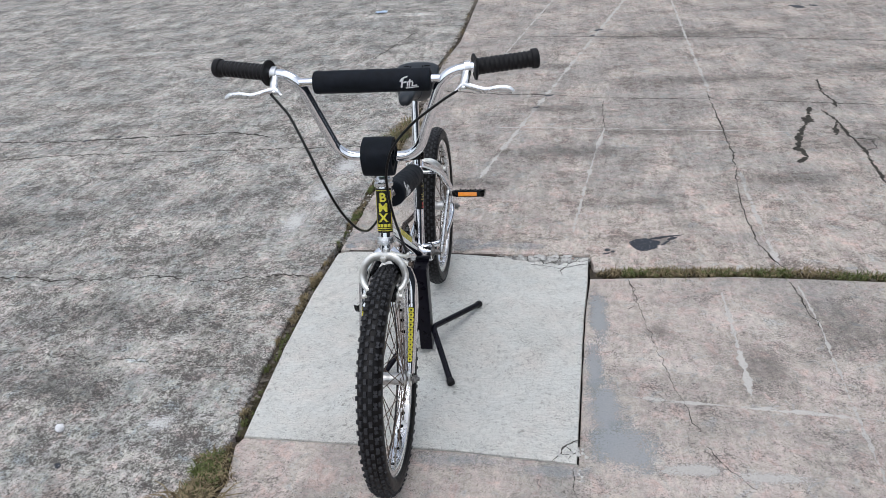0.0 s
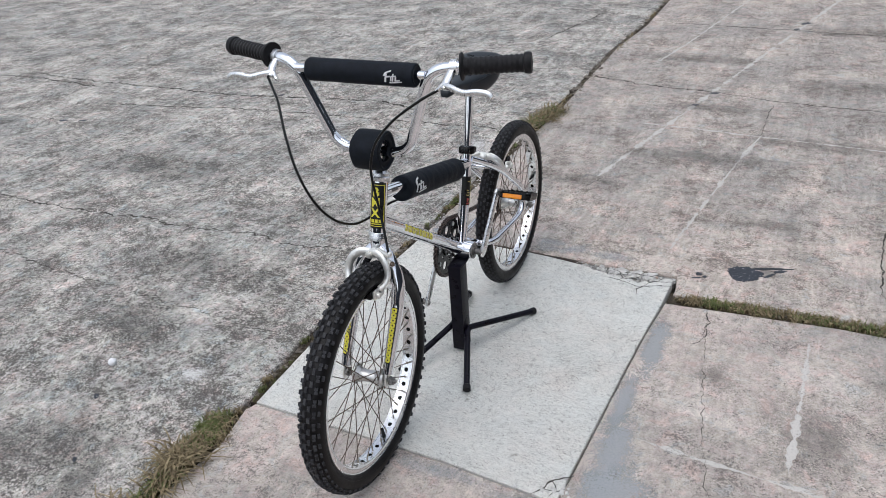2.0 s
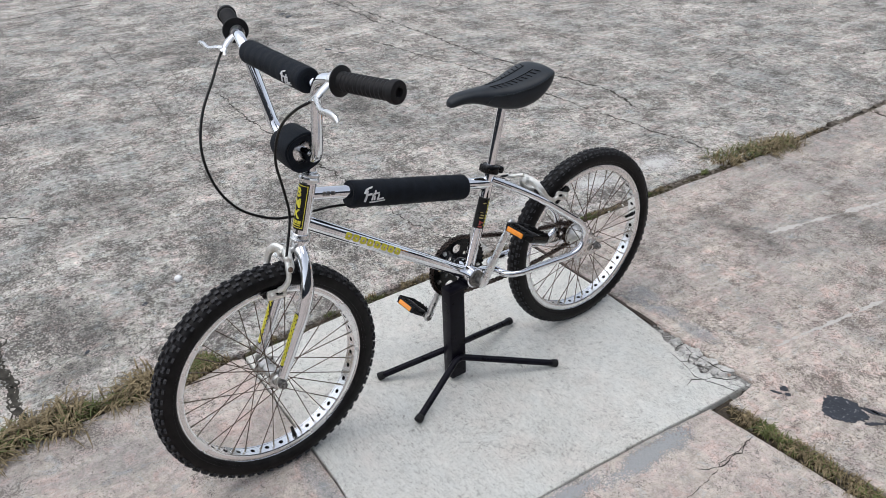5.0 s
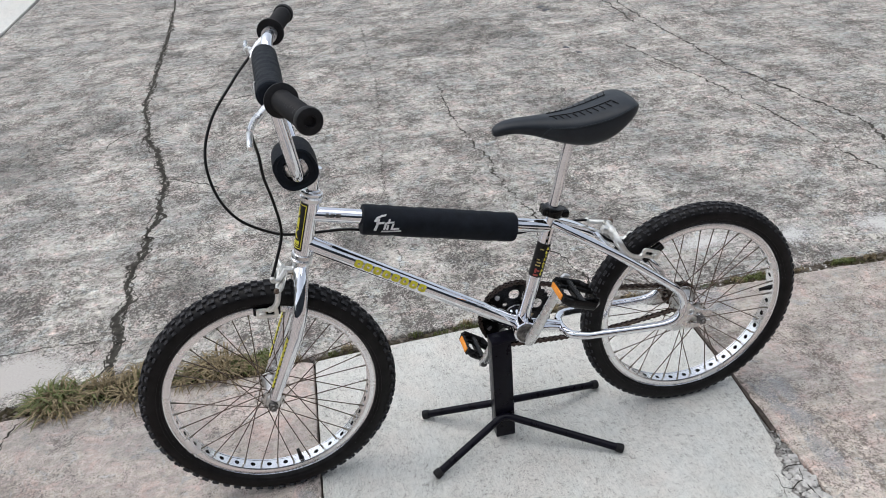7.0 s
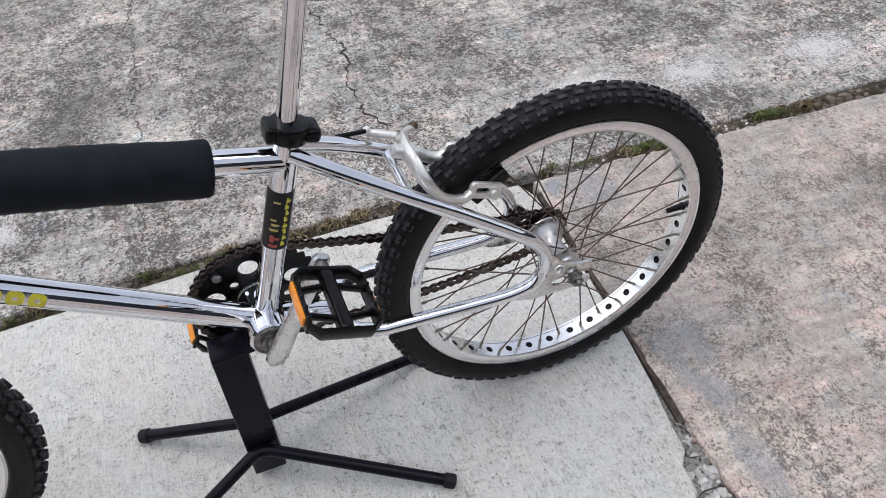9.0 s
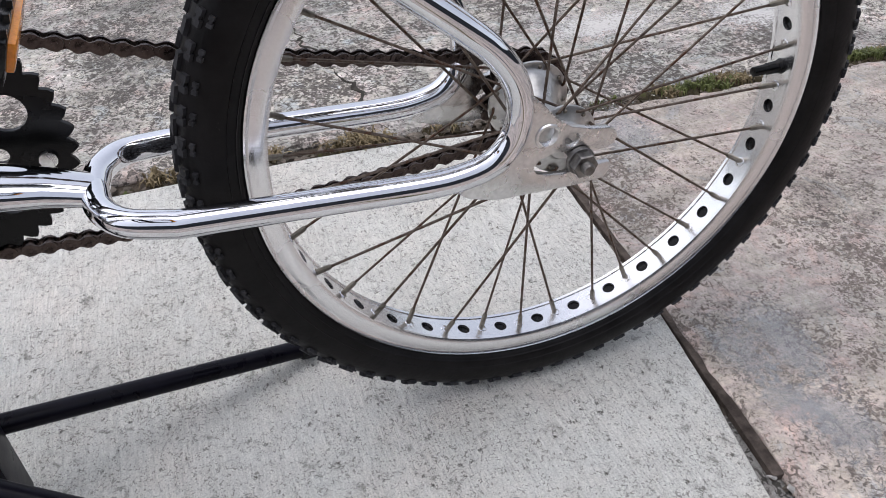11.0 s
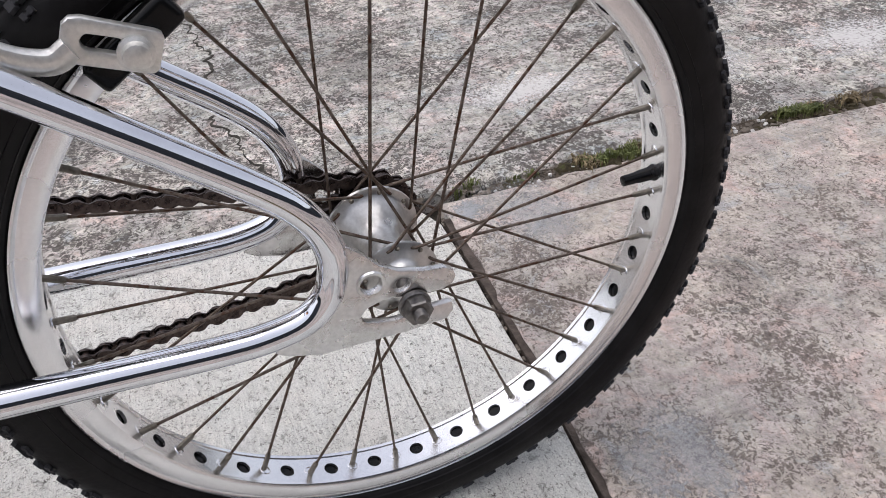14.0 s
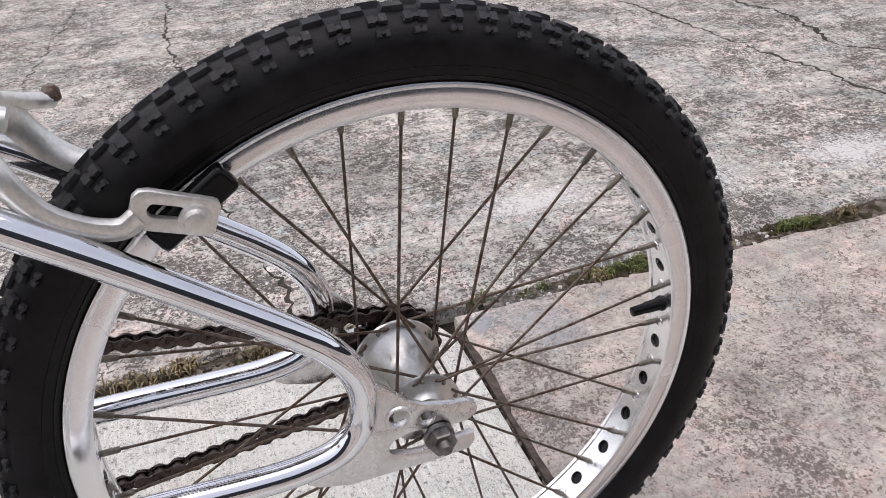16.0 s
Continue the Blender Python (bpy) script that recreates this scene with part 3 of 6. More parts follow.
def rim_mesh():
    """A box-shaped alloy rim with a round hole between each two spoke holes."""
    bm = bmesh.new()
    ri, hb, n, dep = 0.2013, 0.0112, 36, 0.0022
    step = 2 * math.pi / n

    def at(a, x, r):
        return V((x, r * math.sin(a), r * math.cos(a)))
    for i in range(n):
        mid = (i + 0.5) * step
        outer, hole, deep = [], [], []
        for k in range(24):
            t = 2 * math.pi * k / 24
            c, s = math.cos(t), math.sin(t)
            f = 1 / max(abs(c), abs(s))
            outer.append(bm.verts.new(at(mid + c * f * step / 2, s * f * hb, ri)))
            hole.append(bm.verts.new(at(mid + c * 0.0054 / ri, s * 0.0054, ri)))
            deep.append(bm.verts.new(at(mid + c * 0.0054 / ri, s * 0.0054, ri + dep)))
        for k in range(24):
            j = (k + 1) % 24
            bm.faces.new((outer[k], outer[j], hole[j], hole[k]))
            bm.faces.new((hole[k], hole[j], deep[j], deep[k]))
    bmesh.ops.remove_doubles(bm, verts=bm.verts, dist=0.00002)
    side = [(hb, ri), (0.0118, ri - 0.0009), (0.0142, ri - 0.0011), (0.0154, ri + 0.0006), (0.0162, ri + 0.0030), (0.0166, ri + 0.0060), (0.0164, ri + 0.0090), (0.0157, ri + 0.0113), (0.0162, ri + 0.0124), (0.0172, ri + 0.0134),
            (0.0167, ri + 0.0147), (0.0152, ri + 0.0147), (0.0140, ri + 0.0127), (0.0138, ri + 0.006)]
    for sgn in (1, -1):
        prof = [(sgn * x, r) for x, r in side]
        rings = [[bm.verts.new(at(2 * math.pi * k / 144, x, r)) for k in range(144)] for x, r in prof]
        for r0, r1 in zip(rings, rings[1:]):
            for k in range(144):
                bm.faces.new((r0[k], r0[(k + 1) % 144], r1[(k + 1) % 144], r1[k]))
    for i in range(n):
        lathe([(ri + 0.0004, 0.0046), (ri - 0.0007, 0.0040), (ri - 0.0008, 0.0030), (ri + 0.0004, 0.0024)], 14, "z", Matrix.Rotation(-i * step, 4, "X"), bm=bm)
    bmesh.ops.recalc_face_normals(bm, faces=bm.faces)
    me = bpy.data.meshes.new("rim")
    bm.to_mesh(me)
    bm.free()
    return me


def tyre_mesh(outer, half, seed, n, knob, rows):
    """A knobbly BMX tyre: carcass, a seam on the sidewall, and staggered rows of worn blocks, each row (degrees across the tread, half length, half width in degrees, height, offset)."""
    rng = random.Random(seed)
    bm = bmesh.new()
    bead = 0.2145
    crown = outer - knob
    mid_r, tall = (bead + crown) / 2 + 0.001, (crown - bead) / 2 + 0.001
    prof = []
    for k in range(25):
        t = radians(-158 + 316 * k / 24)
        x, r = half * math.sin(t) * (1.0 if abs(t) < 1.6 else 0.98), mid_r + tall * math.cos(t)
        if abs(t) > 1.6:
            x = math.copysign(half * abs(math.sin(t)) ** 0.42, t)
        prof.append((x, r))
        if k in (4, 5, 19, 20):
            prof[-1] = (x + math.copysign(0.0006 if k in (4, 20) else 0.0, x), r)
    seg = 150
    rings = [[bm.verts.new((x, r * math.sin(2 * math.pi * k / seg), r * math.cos(2 * math.pi * k / seg))) for k in range(seg)] for x, r in prof]
    for r0, r1 in zip(rings, rings[1:]):
        for k in range(seg):
            bm.faces.new((r0[k], r1[k], r1[(k + 1) % seg], r0[(k + 1) % seg]))
    for k in range(seg):
        bm.faces.new((rings[-1][k], rings[0][k], rings[0][(k + 1) % seg], rings[-1][(k + 1) % seg]))

    # moulding line round each sidewall
    for r, s in ((0.2265, 1), (0.2265, -1), (0.2205, 1), (0.2205, -1)):
        cosine = (r - mid_r) / tall
        x = half * math.sqrt(1 - cosine * cosine) ** 0.42
        lathe([(s * (x - 0.0006), r - 0.0008), (s * (x + 0.0005), r), (s * (x - 0.0006), r + 0.0008)], 120, bm=bm, close=True)

    def block(a, t0, da, dt, high):
        """A block at the angle a round the wheel and t0 across the tread, tapering to its top."""
        lo, hi = [], []
        for sa, st in ((-1, -1), (1, -1), (1, 1), (-1, 1)):
            for ring, k, out in ((lo, 1.12, -0.0012), (hi, 0.92, high)):
                t = radians(t0 + st * dt * k)
                x, r = (half + out) * math.sin(t), mid_r + (tall + out) * math.cos(t)
                b = a + sa * da * k / r
                ring.append(bm.verts.new((x, r * math.sin(b), r * math.cos(b))))
        bm.faces.new(hi).material_index = 1
        for k in range(4):
            bm.faces.new((lo[k], lo[(k + 1) % 4], hi[(k + 1) % 4], hi[k])).material_index = 1
    h = 2 * math.pi / n
    for i in range(n):
        for s in (-1, 1):
            o = h * i + (0 if s > 0 else h / 2)
            for deg, da, dt, high, off in rows:
                block(o + h * off + rng.uniform(-0.0025, 0.0025), s * (deg + rng.uniform(-0.6, 0.6)), da * rng.uniform(0.9, 1.06), dt * rng.uniform(0.9, 1.06), knob * high * rng.uniform(0.75, 1.0))
    bmesh.ops.recalc_face_normals(bm, faces=bm.faces)
    me = bpy.data.meshes.new("tyre")
    me.materials.append(RUBBER)
    me.materials.append(TREAD)
    bm.to_mesh(me)
    bm.free()
    return me


def hex_nut(width, thick, m):
    r = width / 2 / math.cos(math.pi / 6)
    bm = bmesh.new()
    lathe([(0, r * 0.93), (thick * 0.12, r), (thick * 0.88, r), (thick, r * 0.92)], 6, "x", m, bm=bm)
    lathe([(-0.0015, r * 1.10), (0.0008, r * 1.10), (0.0015, r * 1.02)], 20, "x", m, bm=bm)
    return bm


def wheel(name, centre, m, tread, flanges, hub_half, axle, spin, valve_at, lean, label):
    ends = []
    for flange in flanges[::-1]:
        ends.append([(-hub_half - 0.008, 0.0075), (-hub_half - 0.007, 0.012), (-hub_half - 0.0040, 0.0135), (-hub_half - 0.0022, flange * 0.70), (-hub_half - 0.0015, flange + 0.0030), (-hub_half - 0.0008, flange + 0.0038), (-hub_half + 0.0010, flange + 0.0034),
                     (-hub_half + 0.0016, flange * 0.97), (-hub_half + 0.005, flange * 0.84), (-hub_half + 0.011, flange * 0.66), (-hub_half + 0.018, 0.0148), (-0.004, 0.0135)])
    prof = ends[0] + [(-x, r) for x, r in ends[1][::-1]]
    w = part(name, lathe(prof, 40), DUSTY, bicycle, label, m @ Matrix.Translation(centre) @ Matrix.Rotation(radians(lean), 4, "Y"))
    link("rim", RIM, RIMSKIN, w, "satin alloy rim drilled with round holes", Matrix.Rotation(radians(spin), 4, "X"))
    part("rim_strip", lathe([(-0.0105, 0.2042), (0.0105, 0.2042), (0.0105, 0.2056), (-0.0105, 0.2056)], 96, close=True), PLASTIC, w, "black rim tape behind the holes")
    link("tyre", tyre_mesh(*tread), RUBBER, w, "black knobbly rubber tyre")
    kinds = {(s, l): spoke_mesh(s, l, flanges[0 if s > 0 else 1], hub_half, 0.2013) for s in (1, -1) for l in (58, -58)}
    for i in range(36):
        s, l = (1 if i % 2 else -1), (58 if (i // 2) % 2 else -58)
        link("spoke", kinds[s, l], RUST, w, "", Matrix.Rotation(radians(-10 * i + spin), 4, "X"))
    va = Matrix.Rotation(radians(valve_at), 4, "X")
    part("valve", lathe([(0.176, 0.0022), (0.1765, 0.0038), (0.188, 0.0041), (0.1885, 0.0046), (0.198, 0.0048), (0.2008, 0.0062), (0.2020, 0.0062)], 12, "z"), PLASTIC, w, "black valve cap", va)
    part("axle", tube([(-axle - 0.0005, 0, 0), (-axle + 0.001, 0, 0), (axle - 0.001, 0, 0), (axle + 0.0005, 0, 0)], [0.0036, 0.0046, 0.0046, 0.0036], 14), NUT, w)
    for s in (1, -1):
        part("axle_nut", hex_nut(0.016, 0.009, Matrix.Translation((s * (axle - 0.0135), 0, 0)) @ Matrix.Rotation(0 if s > 0 else math.pi, 4, "Z")), NUT, w, "", None, False)
    return w


RIM = rim_mesh()
LOW = [(12, 0.0058, 7.0, 0.9, 0.5), (37, 0.0023, 7.0, 1.0, -0.17), (37, 0.0023, 7.0, 1.0, 0.17), (37, 0.0032, 3.6, 0.8, 0.0), (58, 0.0014, 4.4, 0.9, -0.06), (58, 0.0014, 4.4, 0.9, 0.16), (58, 0.0022, 2.2, 0.75, 0.05)]
TALL = [(10, 0.0060, 7.0, 0.9, 0.5), (33, 0.0026, 7.5, 1.05, -0.17), (33, 0.0026, 7.5, 1.05, 0.17), (33, 0.0034, 4.0, 0.85, 0.0), (56, 0.0046, 5.5, 1.0, 0.1)]
rear_wheel = wheel("rear_wheel", REAR, Matrix(), (0.2562, 0.0225, 5, 76, 0.0031, LOW), (0.0225, 0.0285), 0.0285, 0.072, -13.6, -88.8, 0.3, "spoked rear wheel with rusty spokes and alloy hub")
front_wheel = wheel("front_wheel", FRONT, TURN, (0.2600, 0.0255, 8, 66, 0.0052, TALL), (0.0205, 0.0205), 0.0300, 0.066, -6.8, -171.8, 0.0, "spoked front wheel with rusty spokes and alloy hub")

# frame tubes
part("head_tube", tube([HEAD_T, HEAD_B], 0.0172, 28), CHROME, bicycle, "chrome head tube")
for a, b, up in ((HEAD_T, 0.001, 1), (HEAD_B, 0.001, -1)):
    m = axis_frame(a, a + (HEAD_T - HEAD_B) * up, (1, 0, 0))
    part("headset_cup", lathe([(-0.004, 0.0175), (-0.003, 0.0205), (0.004, 0.0215), (0.006, 0.0195), (0.0075, 0.0185), (0.009, 0.0205), (0.013, 0.0205), (0.0145, 0.0165), (0.018, 0.0150), (0.019, 0.0125)], 28, "z", m), ALLOY, bicycle, "alloy headset cup")
TT0, TT1 = HEAD_T.lerp(HEAD_B, 0.27), V((0, 0.0405, 0.5225))
DT0 = HEAD_T.lerp(HEAD_B, 0.76)
part("top_tube", tube([TT0, TT1], 0.0143, 24), CHROME, bicycle, "chrome top tube")
part("down_tube", tube([DT0, BB], 0.0160, 24), CHROME, bicycle, "chrome down tube")
part("seat_tube", tube([BB, SEAT_T], 0.0143, 24), CHROME, bicycle, "chrome seat tube")
part("bottom_bracket", lathe([(-0.036, 0.0235), (-0.034, 0.0255), (0.034, 0.0255), (0.036, 0.0235), (0.0362, 0.019)], 36, "x", Matrix.Translation(BB)), CHROME, bicycle, "chrome bottom bracket shell")
part("bearing_cup", lathe([(0.0355, 0.0215), (0.039, 0.0215), (0.0395, 0.0195), (0.038, 0.0185), (0.038, 0.0135), (0.041, 0.0130), (0.042, 0.009)], 28, "x", Matrix.Translation(BB)), NUT, bicycle, "dull steel bearing cup")
# each side's stays are one tube bent round the dropout
for s in (1, -1):
    line = [(0.010, 0.044, 0.5345), (0.032, 0.105, 0.4975), (0.047, 0.174, 0.4510), (0.050, 0.230, 0.4075), (0.052, 0.270, 0.3755), (0.053, 0.290, 0.3590), (0.053, 0.307, 0.3430), (0.053, 0.319, 0.3260), (0.053, 0.3248, 0.3090),
            (0.053, 0.3248, 0.2920), (0.053, 0.319, 0.2762), (0.053, 0.306, 0.2638), (0.053, 0.285, 0.2585), (0.053, 0.258, 0.2580), (0.052, 0.200, 0.2615), (0.050, 0.108, 0.2672)]
    run = smooth_path([(s * x, y, z) for x, y, z in line], 7)
    front = smooth_path([(s * 0.050, 0.108, 0.2672), (s * 0.042, 0.080, 0.2700), (s * 0.024, 0.066, 0.2710), (0, 0.062, 0.2712)], 8)
    part("stay", tube(run + front[1:], 0.0090, 28), CHROME, bicycle, "chrome looped rear stay")
part("yoke", tube([BB + V((0, 0.016, -0.004)), (0, 0.035, 0.2800), (0, 0.062, 0.2720)], 0.01, 18, flat=[(0.024, 0.0125), (0.017, 0.011), (0.016, 0.0085)], up=(1, 0, 0)), CHROME, bicycle, "chrome yoke behind the bottom bracket")
part("seat_stay_bridge", tube([(-0.044, 0.158, 0.463), (0.044, 0.158, 0.463)], 0.006, 14), CHROME, bicycle)
DROP = [(0.283, 0.247), (0.300, 0.262), (0.318, 0.280), (0.327, 0.306), (0.334, 0.308), (0.342, 0.300), (0.351, 0.289), (0.362, 0.2815), (0.378, 0.2765), (0.3895, 0.2750), (0.3950, 0.2715), (0.3965, 0.2665), (0.3945, 0.2620), (0.3880, 0.2588), (0.372, 0.2595), (0.360, 0.2625), (0.350, 0.2635), (0.340, 0.2605),
        (0.3355, 0.255), (0.338, 0.2505), (0.346, 0.2475), (0.357, 0.2455), (0.372, 0.2475), (0.393, 0.2475), (0.3935, 0.241), (0.389, 0.235), (0.366, 0.2340), (0.337, 0.2350), (0.309, 0.2360), (0.290, 0.242)]
for s in (1, -1):
    m = Matrix(((0, 0, 1, s * 0.0535), (1, 0, 0, 0), (0, 1, 0, 0), (0, 0, 0, 1)))
    part("dropout", plate(DROP, 0.0052, m, [(0.3445, 0.2778, 0.0066), (0.3625, 0.2708, 0.0052)], 0.0009), DULL, bicycle, "grey cast dropout plate with two round holes")
    part("hole_boss", lathe([(0.0020, 0.0066), (0.0036, 0.0070), (0.0038, 0.0086), (0.0020, 0.0096)], 24, "z", m @ Matrix.Translation((0.3445, 0.2778, 0)) @ (Matrix() if s > 0 else Matrix.Rotation(math.pi, 4, "X")), close=True), DULL, bicycle)

# fork, turned with the handlebar
def turned(bm):
    bmesh.ops.transform(bm, matrix=TURN, verts=bm.verts)
    return bm


CROWN = HEAD_B + down * 0.024


def tapered(bm, m):
    """Lets a decal follow the thinning fork leg."""
    for v in bm.verts:
        k = 1 - 1.28 * max(0.0, v.co.z)
        v.co.x, v.co.y = v.co.x * k, v.co.y * k
    bmesh.ops.transform(bm, matrix=m, verts=bm.verts)
    return bm


fork = part("fork", turned(tube([HEAD_B + down * 0.010, CROWN + down * 0.012], 0.0165, 24)), CHROME, bicycle, "chrome unicrown fork")
for s in (1, -1):
    leg = smooth_path([CROWN + V((s * 0.004, 0, -0.004)), CROWN + V((s * 0.028, -0.007, -0.028)), CROWN + V((s * 0.050, -0.018, -0.075)), CROWN + V((s * 0.0525, -0.035, -0.125))], 8)
    low = V((s * 0.0525, -0.5655, 0.272))
    n = len(leg)
    path = leg + [leg[-1].lerp(low, k / 4) for k in range(1, 5)]
    part("fork_leg", turned(tube(path, [0.0150] * n + [0.0142, 0.0132, 0.0122, 0.0110], 20)), CHROME, fork, "tapered chrome fork leg")
    m = Matrix(((0, 0, 1, s * 0.0525), (1, 0, 0, 0), (0, 1, 0, 0), (0, 0, 0, 1)))
    drop = [(FRONT.y + y, FRONT.z + z) for y, z in ((-0.009, -0.014), (-0.004, -0.017), (0.006, -0.016), (0.012, -0.006), (0.013, 0.010), (0.013, 0.024), (0.001, 0.026), (-0.007, 0.012), (-0.012, 0.0))]
    part("fork_dropout", turned(plate(drop, 0.005, m)), CAST, fork, "forged fork end plate")
    mt = TURN @ axis_frame(path[n - 1], low, (0, -1, 0))
    part("decal", tapered(wrap(Matrix(), 0.0150, [(0.003, 0.130, -24 if s > 0 else -18, 18 if s > 0 else 24)], 0.0004), mt), BLACKD, fork, "thin black strip behind the yellow marks")
    for k in range(11):
        part("mark", tapered(mark_row(Matrix(), 0.0150, 0.010 + 0.0112 * k, 0, 0.0106, 0.0104, 1, -0.0008 if s > 0 else 0.0008), mt), YELLOW, fork, "bold yellow mark")

# stem, handlebar, grips and levers; the bar stands a few degrees off the wheel's line
BAR = Matrix()


def barred(bm):
    bmesh.ops.transform(bm, matrix=BAR, verts=bm.verts)
    return bm


CL = V((0.006, -0.440, 0.746))
stem = part("stem", barred(tube([HEAD_T - down * 0.012, HEAD_T - down * 0.045, HEAD_T - down * 0.062], 0.0111, 20)), CHROME, bicycle, "chrome stem post")
part("clamp_block", barred(box(bmesh.new(), (0.044, 0.052, 0.042), pose(CL.x, CL.y + 0.004, CL.z - 0.004, 16), 0.006)), ALLOY, stem, "alloy bar clamp")
half_bar = [(0.0, CL.y, CL.z), (0.083, CL.y, CL.z + 0.002), (0.152, -0.4580, 0.930), (0.216, -0.4430, 0.9355), (0.325, -0.4137, 0.9401)]
right = bend_path(half_bar, 0.052, 12)
left = [V((CL.x - q.x, q.y, q.z)) for q in right]
right = [V((CL.x + q.x, q.y, q.z)) for q in right]
bar = part("handlebar", barred(tube(left[::-1] + right[1:], 0.0111, 20)), CHROME, bicycle, "tall chrome BMX handlebar")
part("crossbar", barred(tube([(-0.138, -0.4620, 0.9185), (0.150, -0.4590, 0.9185)], 0.0085, 18)), CHROME, bar, "straight chrome crossbar")


def pad_cover(p0, p1, r, toward, squash=1.0, loose=1.0):
    """A foam pad in a nylon sleeve with rolled ends and slight creases."""
    m = axis_frame(p0, p1, toward)
    length = (V(p1) - V(p0)).length
    bm = bmesh.new()
    prof = [(0.001, r * 0.55), (-0.0015, r * 0.8), (0.0, r * 0.95), (0.004, r * 1.0)]
    for k in range(1, 60):
        prof.append((0.004 + (length - 0.008) * k / 60, r * (0.992 + 0.006 * math.sin(k * 0.92) + 0.004 * math.sin(k * 2.04))))
    prof += [(length - 0.004, r * 1.0), (length, r * 0.95), (length + 0.0015, r * 0.8), (length - 0.001, r * 0.55)]
    lathe(prof, 32, "z", bm=bm)
    for v in bm.verts:
        a = math.atan2(v.co.y, v.co.x)
        v.co.x *= squash * (1 + 0.02 * math.sin(3 * a + 40 * v.co.z))
        # loose folds of the cover
        fold = noise.noise(V((math.cos(a) * 0.9, math.sin(a) * 0.9, v.co.z * 62)))
        crease = noise.noise(V((math.cos(a) * 1.6 + 7, math.sin(a) * 1.6, v.co.z * 120 + a * 1.5)))
        if math.hypot(v.co.x, v.co.y) > r * 0.7:
            k = 1 - loose * (0.045 * max(0, fold) + 0.030 * max(0, crease))
            v.co.x *= k
            v.co.y *= k
    bmesh.ops.transform(bm, matrix=m, verts=bm.verts)
    return bm


def flash(m, radius, s0, size, b0, flip=1):
    """A slanted white flash on a pad: a bolt, four leaning strokes and a tail."""
    strokes = [[(0, .05), (.10, .30), (.26, .42), (.44, .5), (.41, .38), (.25, .30), (.14, .18), (.08, .02)], [(.12, .20), (.22, .22), (.17, -.15), (.12, -.5), (.03, -.48), (.08, -.15)], [(.17, .02), (.38, .06), (.36, -.06), (.15, -.10)],
               [(.40, .02), (.47, .02), (.43, -.4), (.36, -.4)], [(.52, .22), (.59, .22), (.53, -.4), (.46, -.4)], [(.46, .06), (.72, .10), (.71, .01), (.45, -.03)], [(.66, -.03), (.73, -.02), (.68, -.38), (.61, -.38)], [(.68, -.30), (.92, -.24), (.90, -.34), (.66, -.40)],
               [(.30, -.50), (.65, -.46), (1.0, -.40), (1.0, -.46), (.65, -.54), (.30, -.60)]]
    return [decal_shapes(m, radius, [[(s0 + a * size, b0 + flip * b * size * 0.62) for a, b in q]]) for q in strokes]


CP0, CP1 = V((-0.106, -0.4620, 0.9175)), V((0.130, -0.4590, 0.9175))
part("crossbar_pad", barred(pad_cover(CP0, CP1, 0.0234, (0, -1, 0), 1.0, 0.35)), FOAM, bar, "black nylon crossbar pad")
for piece in flash(axis_frame(CP0, CP1, (0, -1, 0.10)), 0.0242, 0.178, 0.038, 0.0, -1):
    part("flash_stroke", barred(piece), WHITED, bar, "white slanted stroke on the pad")
PAD = Matrix.Translation(CL + V((0, -0.002, 0.002))) @ Matrix.Rotation(radians(18), 4, "X")
bm = bmesh.new()
prof = []
for k in range(40):
    t = 2 * math.pi * k / 40
    c, s = math.cos(t), math.sin(t)
    p = 2 / 2.6
    prof.append((math.copysign(abs(c) ** p, c) * 0.0385, math.copysign(abs(s) ** p, s) * 0.0385))
rings = []
for x, f in ((-0.030, 0.80), (-0.0335, 0.90), (-0.0325, 0.985), (-0.028, 1.0), (0, 1.015), (0.028, 1.0), (0.0325, 0.985), (0.0335, 0.90), (0.030, 0.80)):
    rings.append([bm.verts.new((x, y * f, z * f)) for y, z in prof])
for r0, r1 in zip(rings, rings[1:]):
    for k in range(40):
        bm.faces.new((r0[k], r0[(k + 1) % 40], r1[(k + 1) % 40], r1[k]))
inner = [[bm.verts.new((x, y * 0.56, z * 0.56)) for y, z in prof] for x in (-0.030, 0.030)]
for k in range(40):
    j = (k + 1) % 40
    bm.faces.new((inner[0][k], inner[0][j], rings[0][j], rings[0][k]))
    bm.faces.new((rings[-1][k], rings[-1][j], inner[1][j], inner[1][k]))
    bm.faces.new((inner[0][j], inner[0][k], inner[1][k], inner[1][j]))
bmesh.ops.recalc_face_normals(bm, faces=bm.faces)
bmesh.ops.transform(bm, matrix=BAR @ PAD, verts=bm.verts)
part("stem_pad", bm, FOAM, stem, "square black foam pad round the stem")

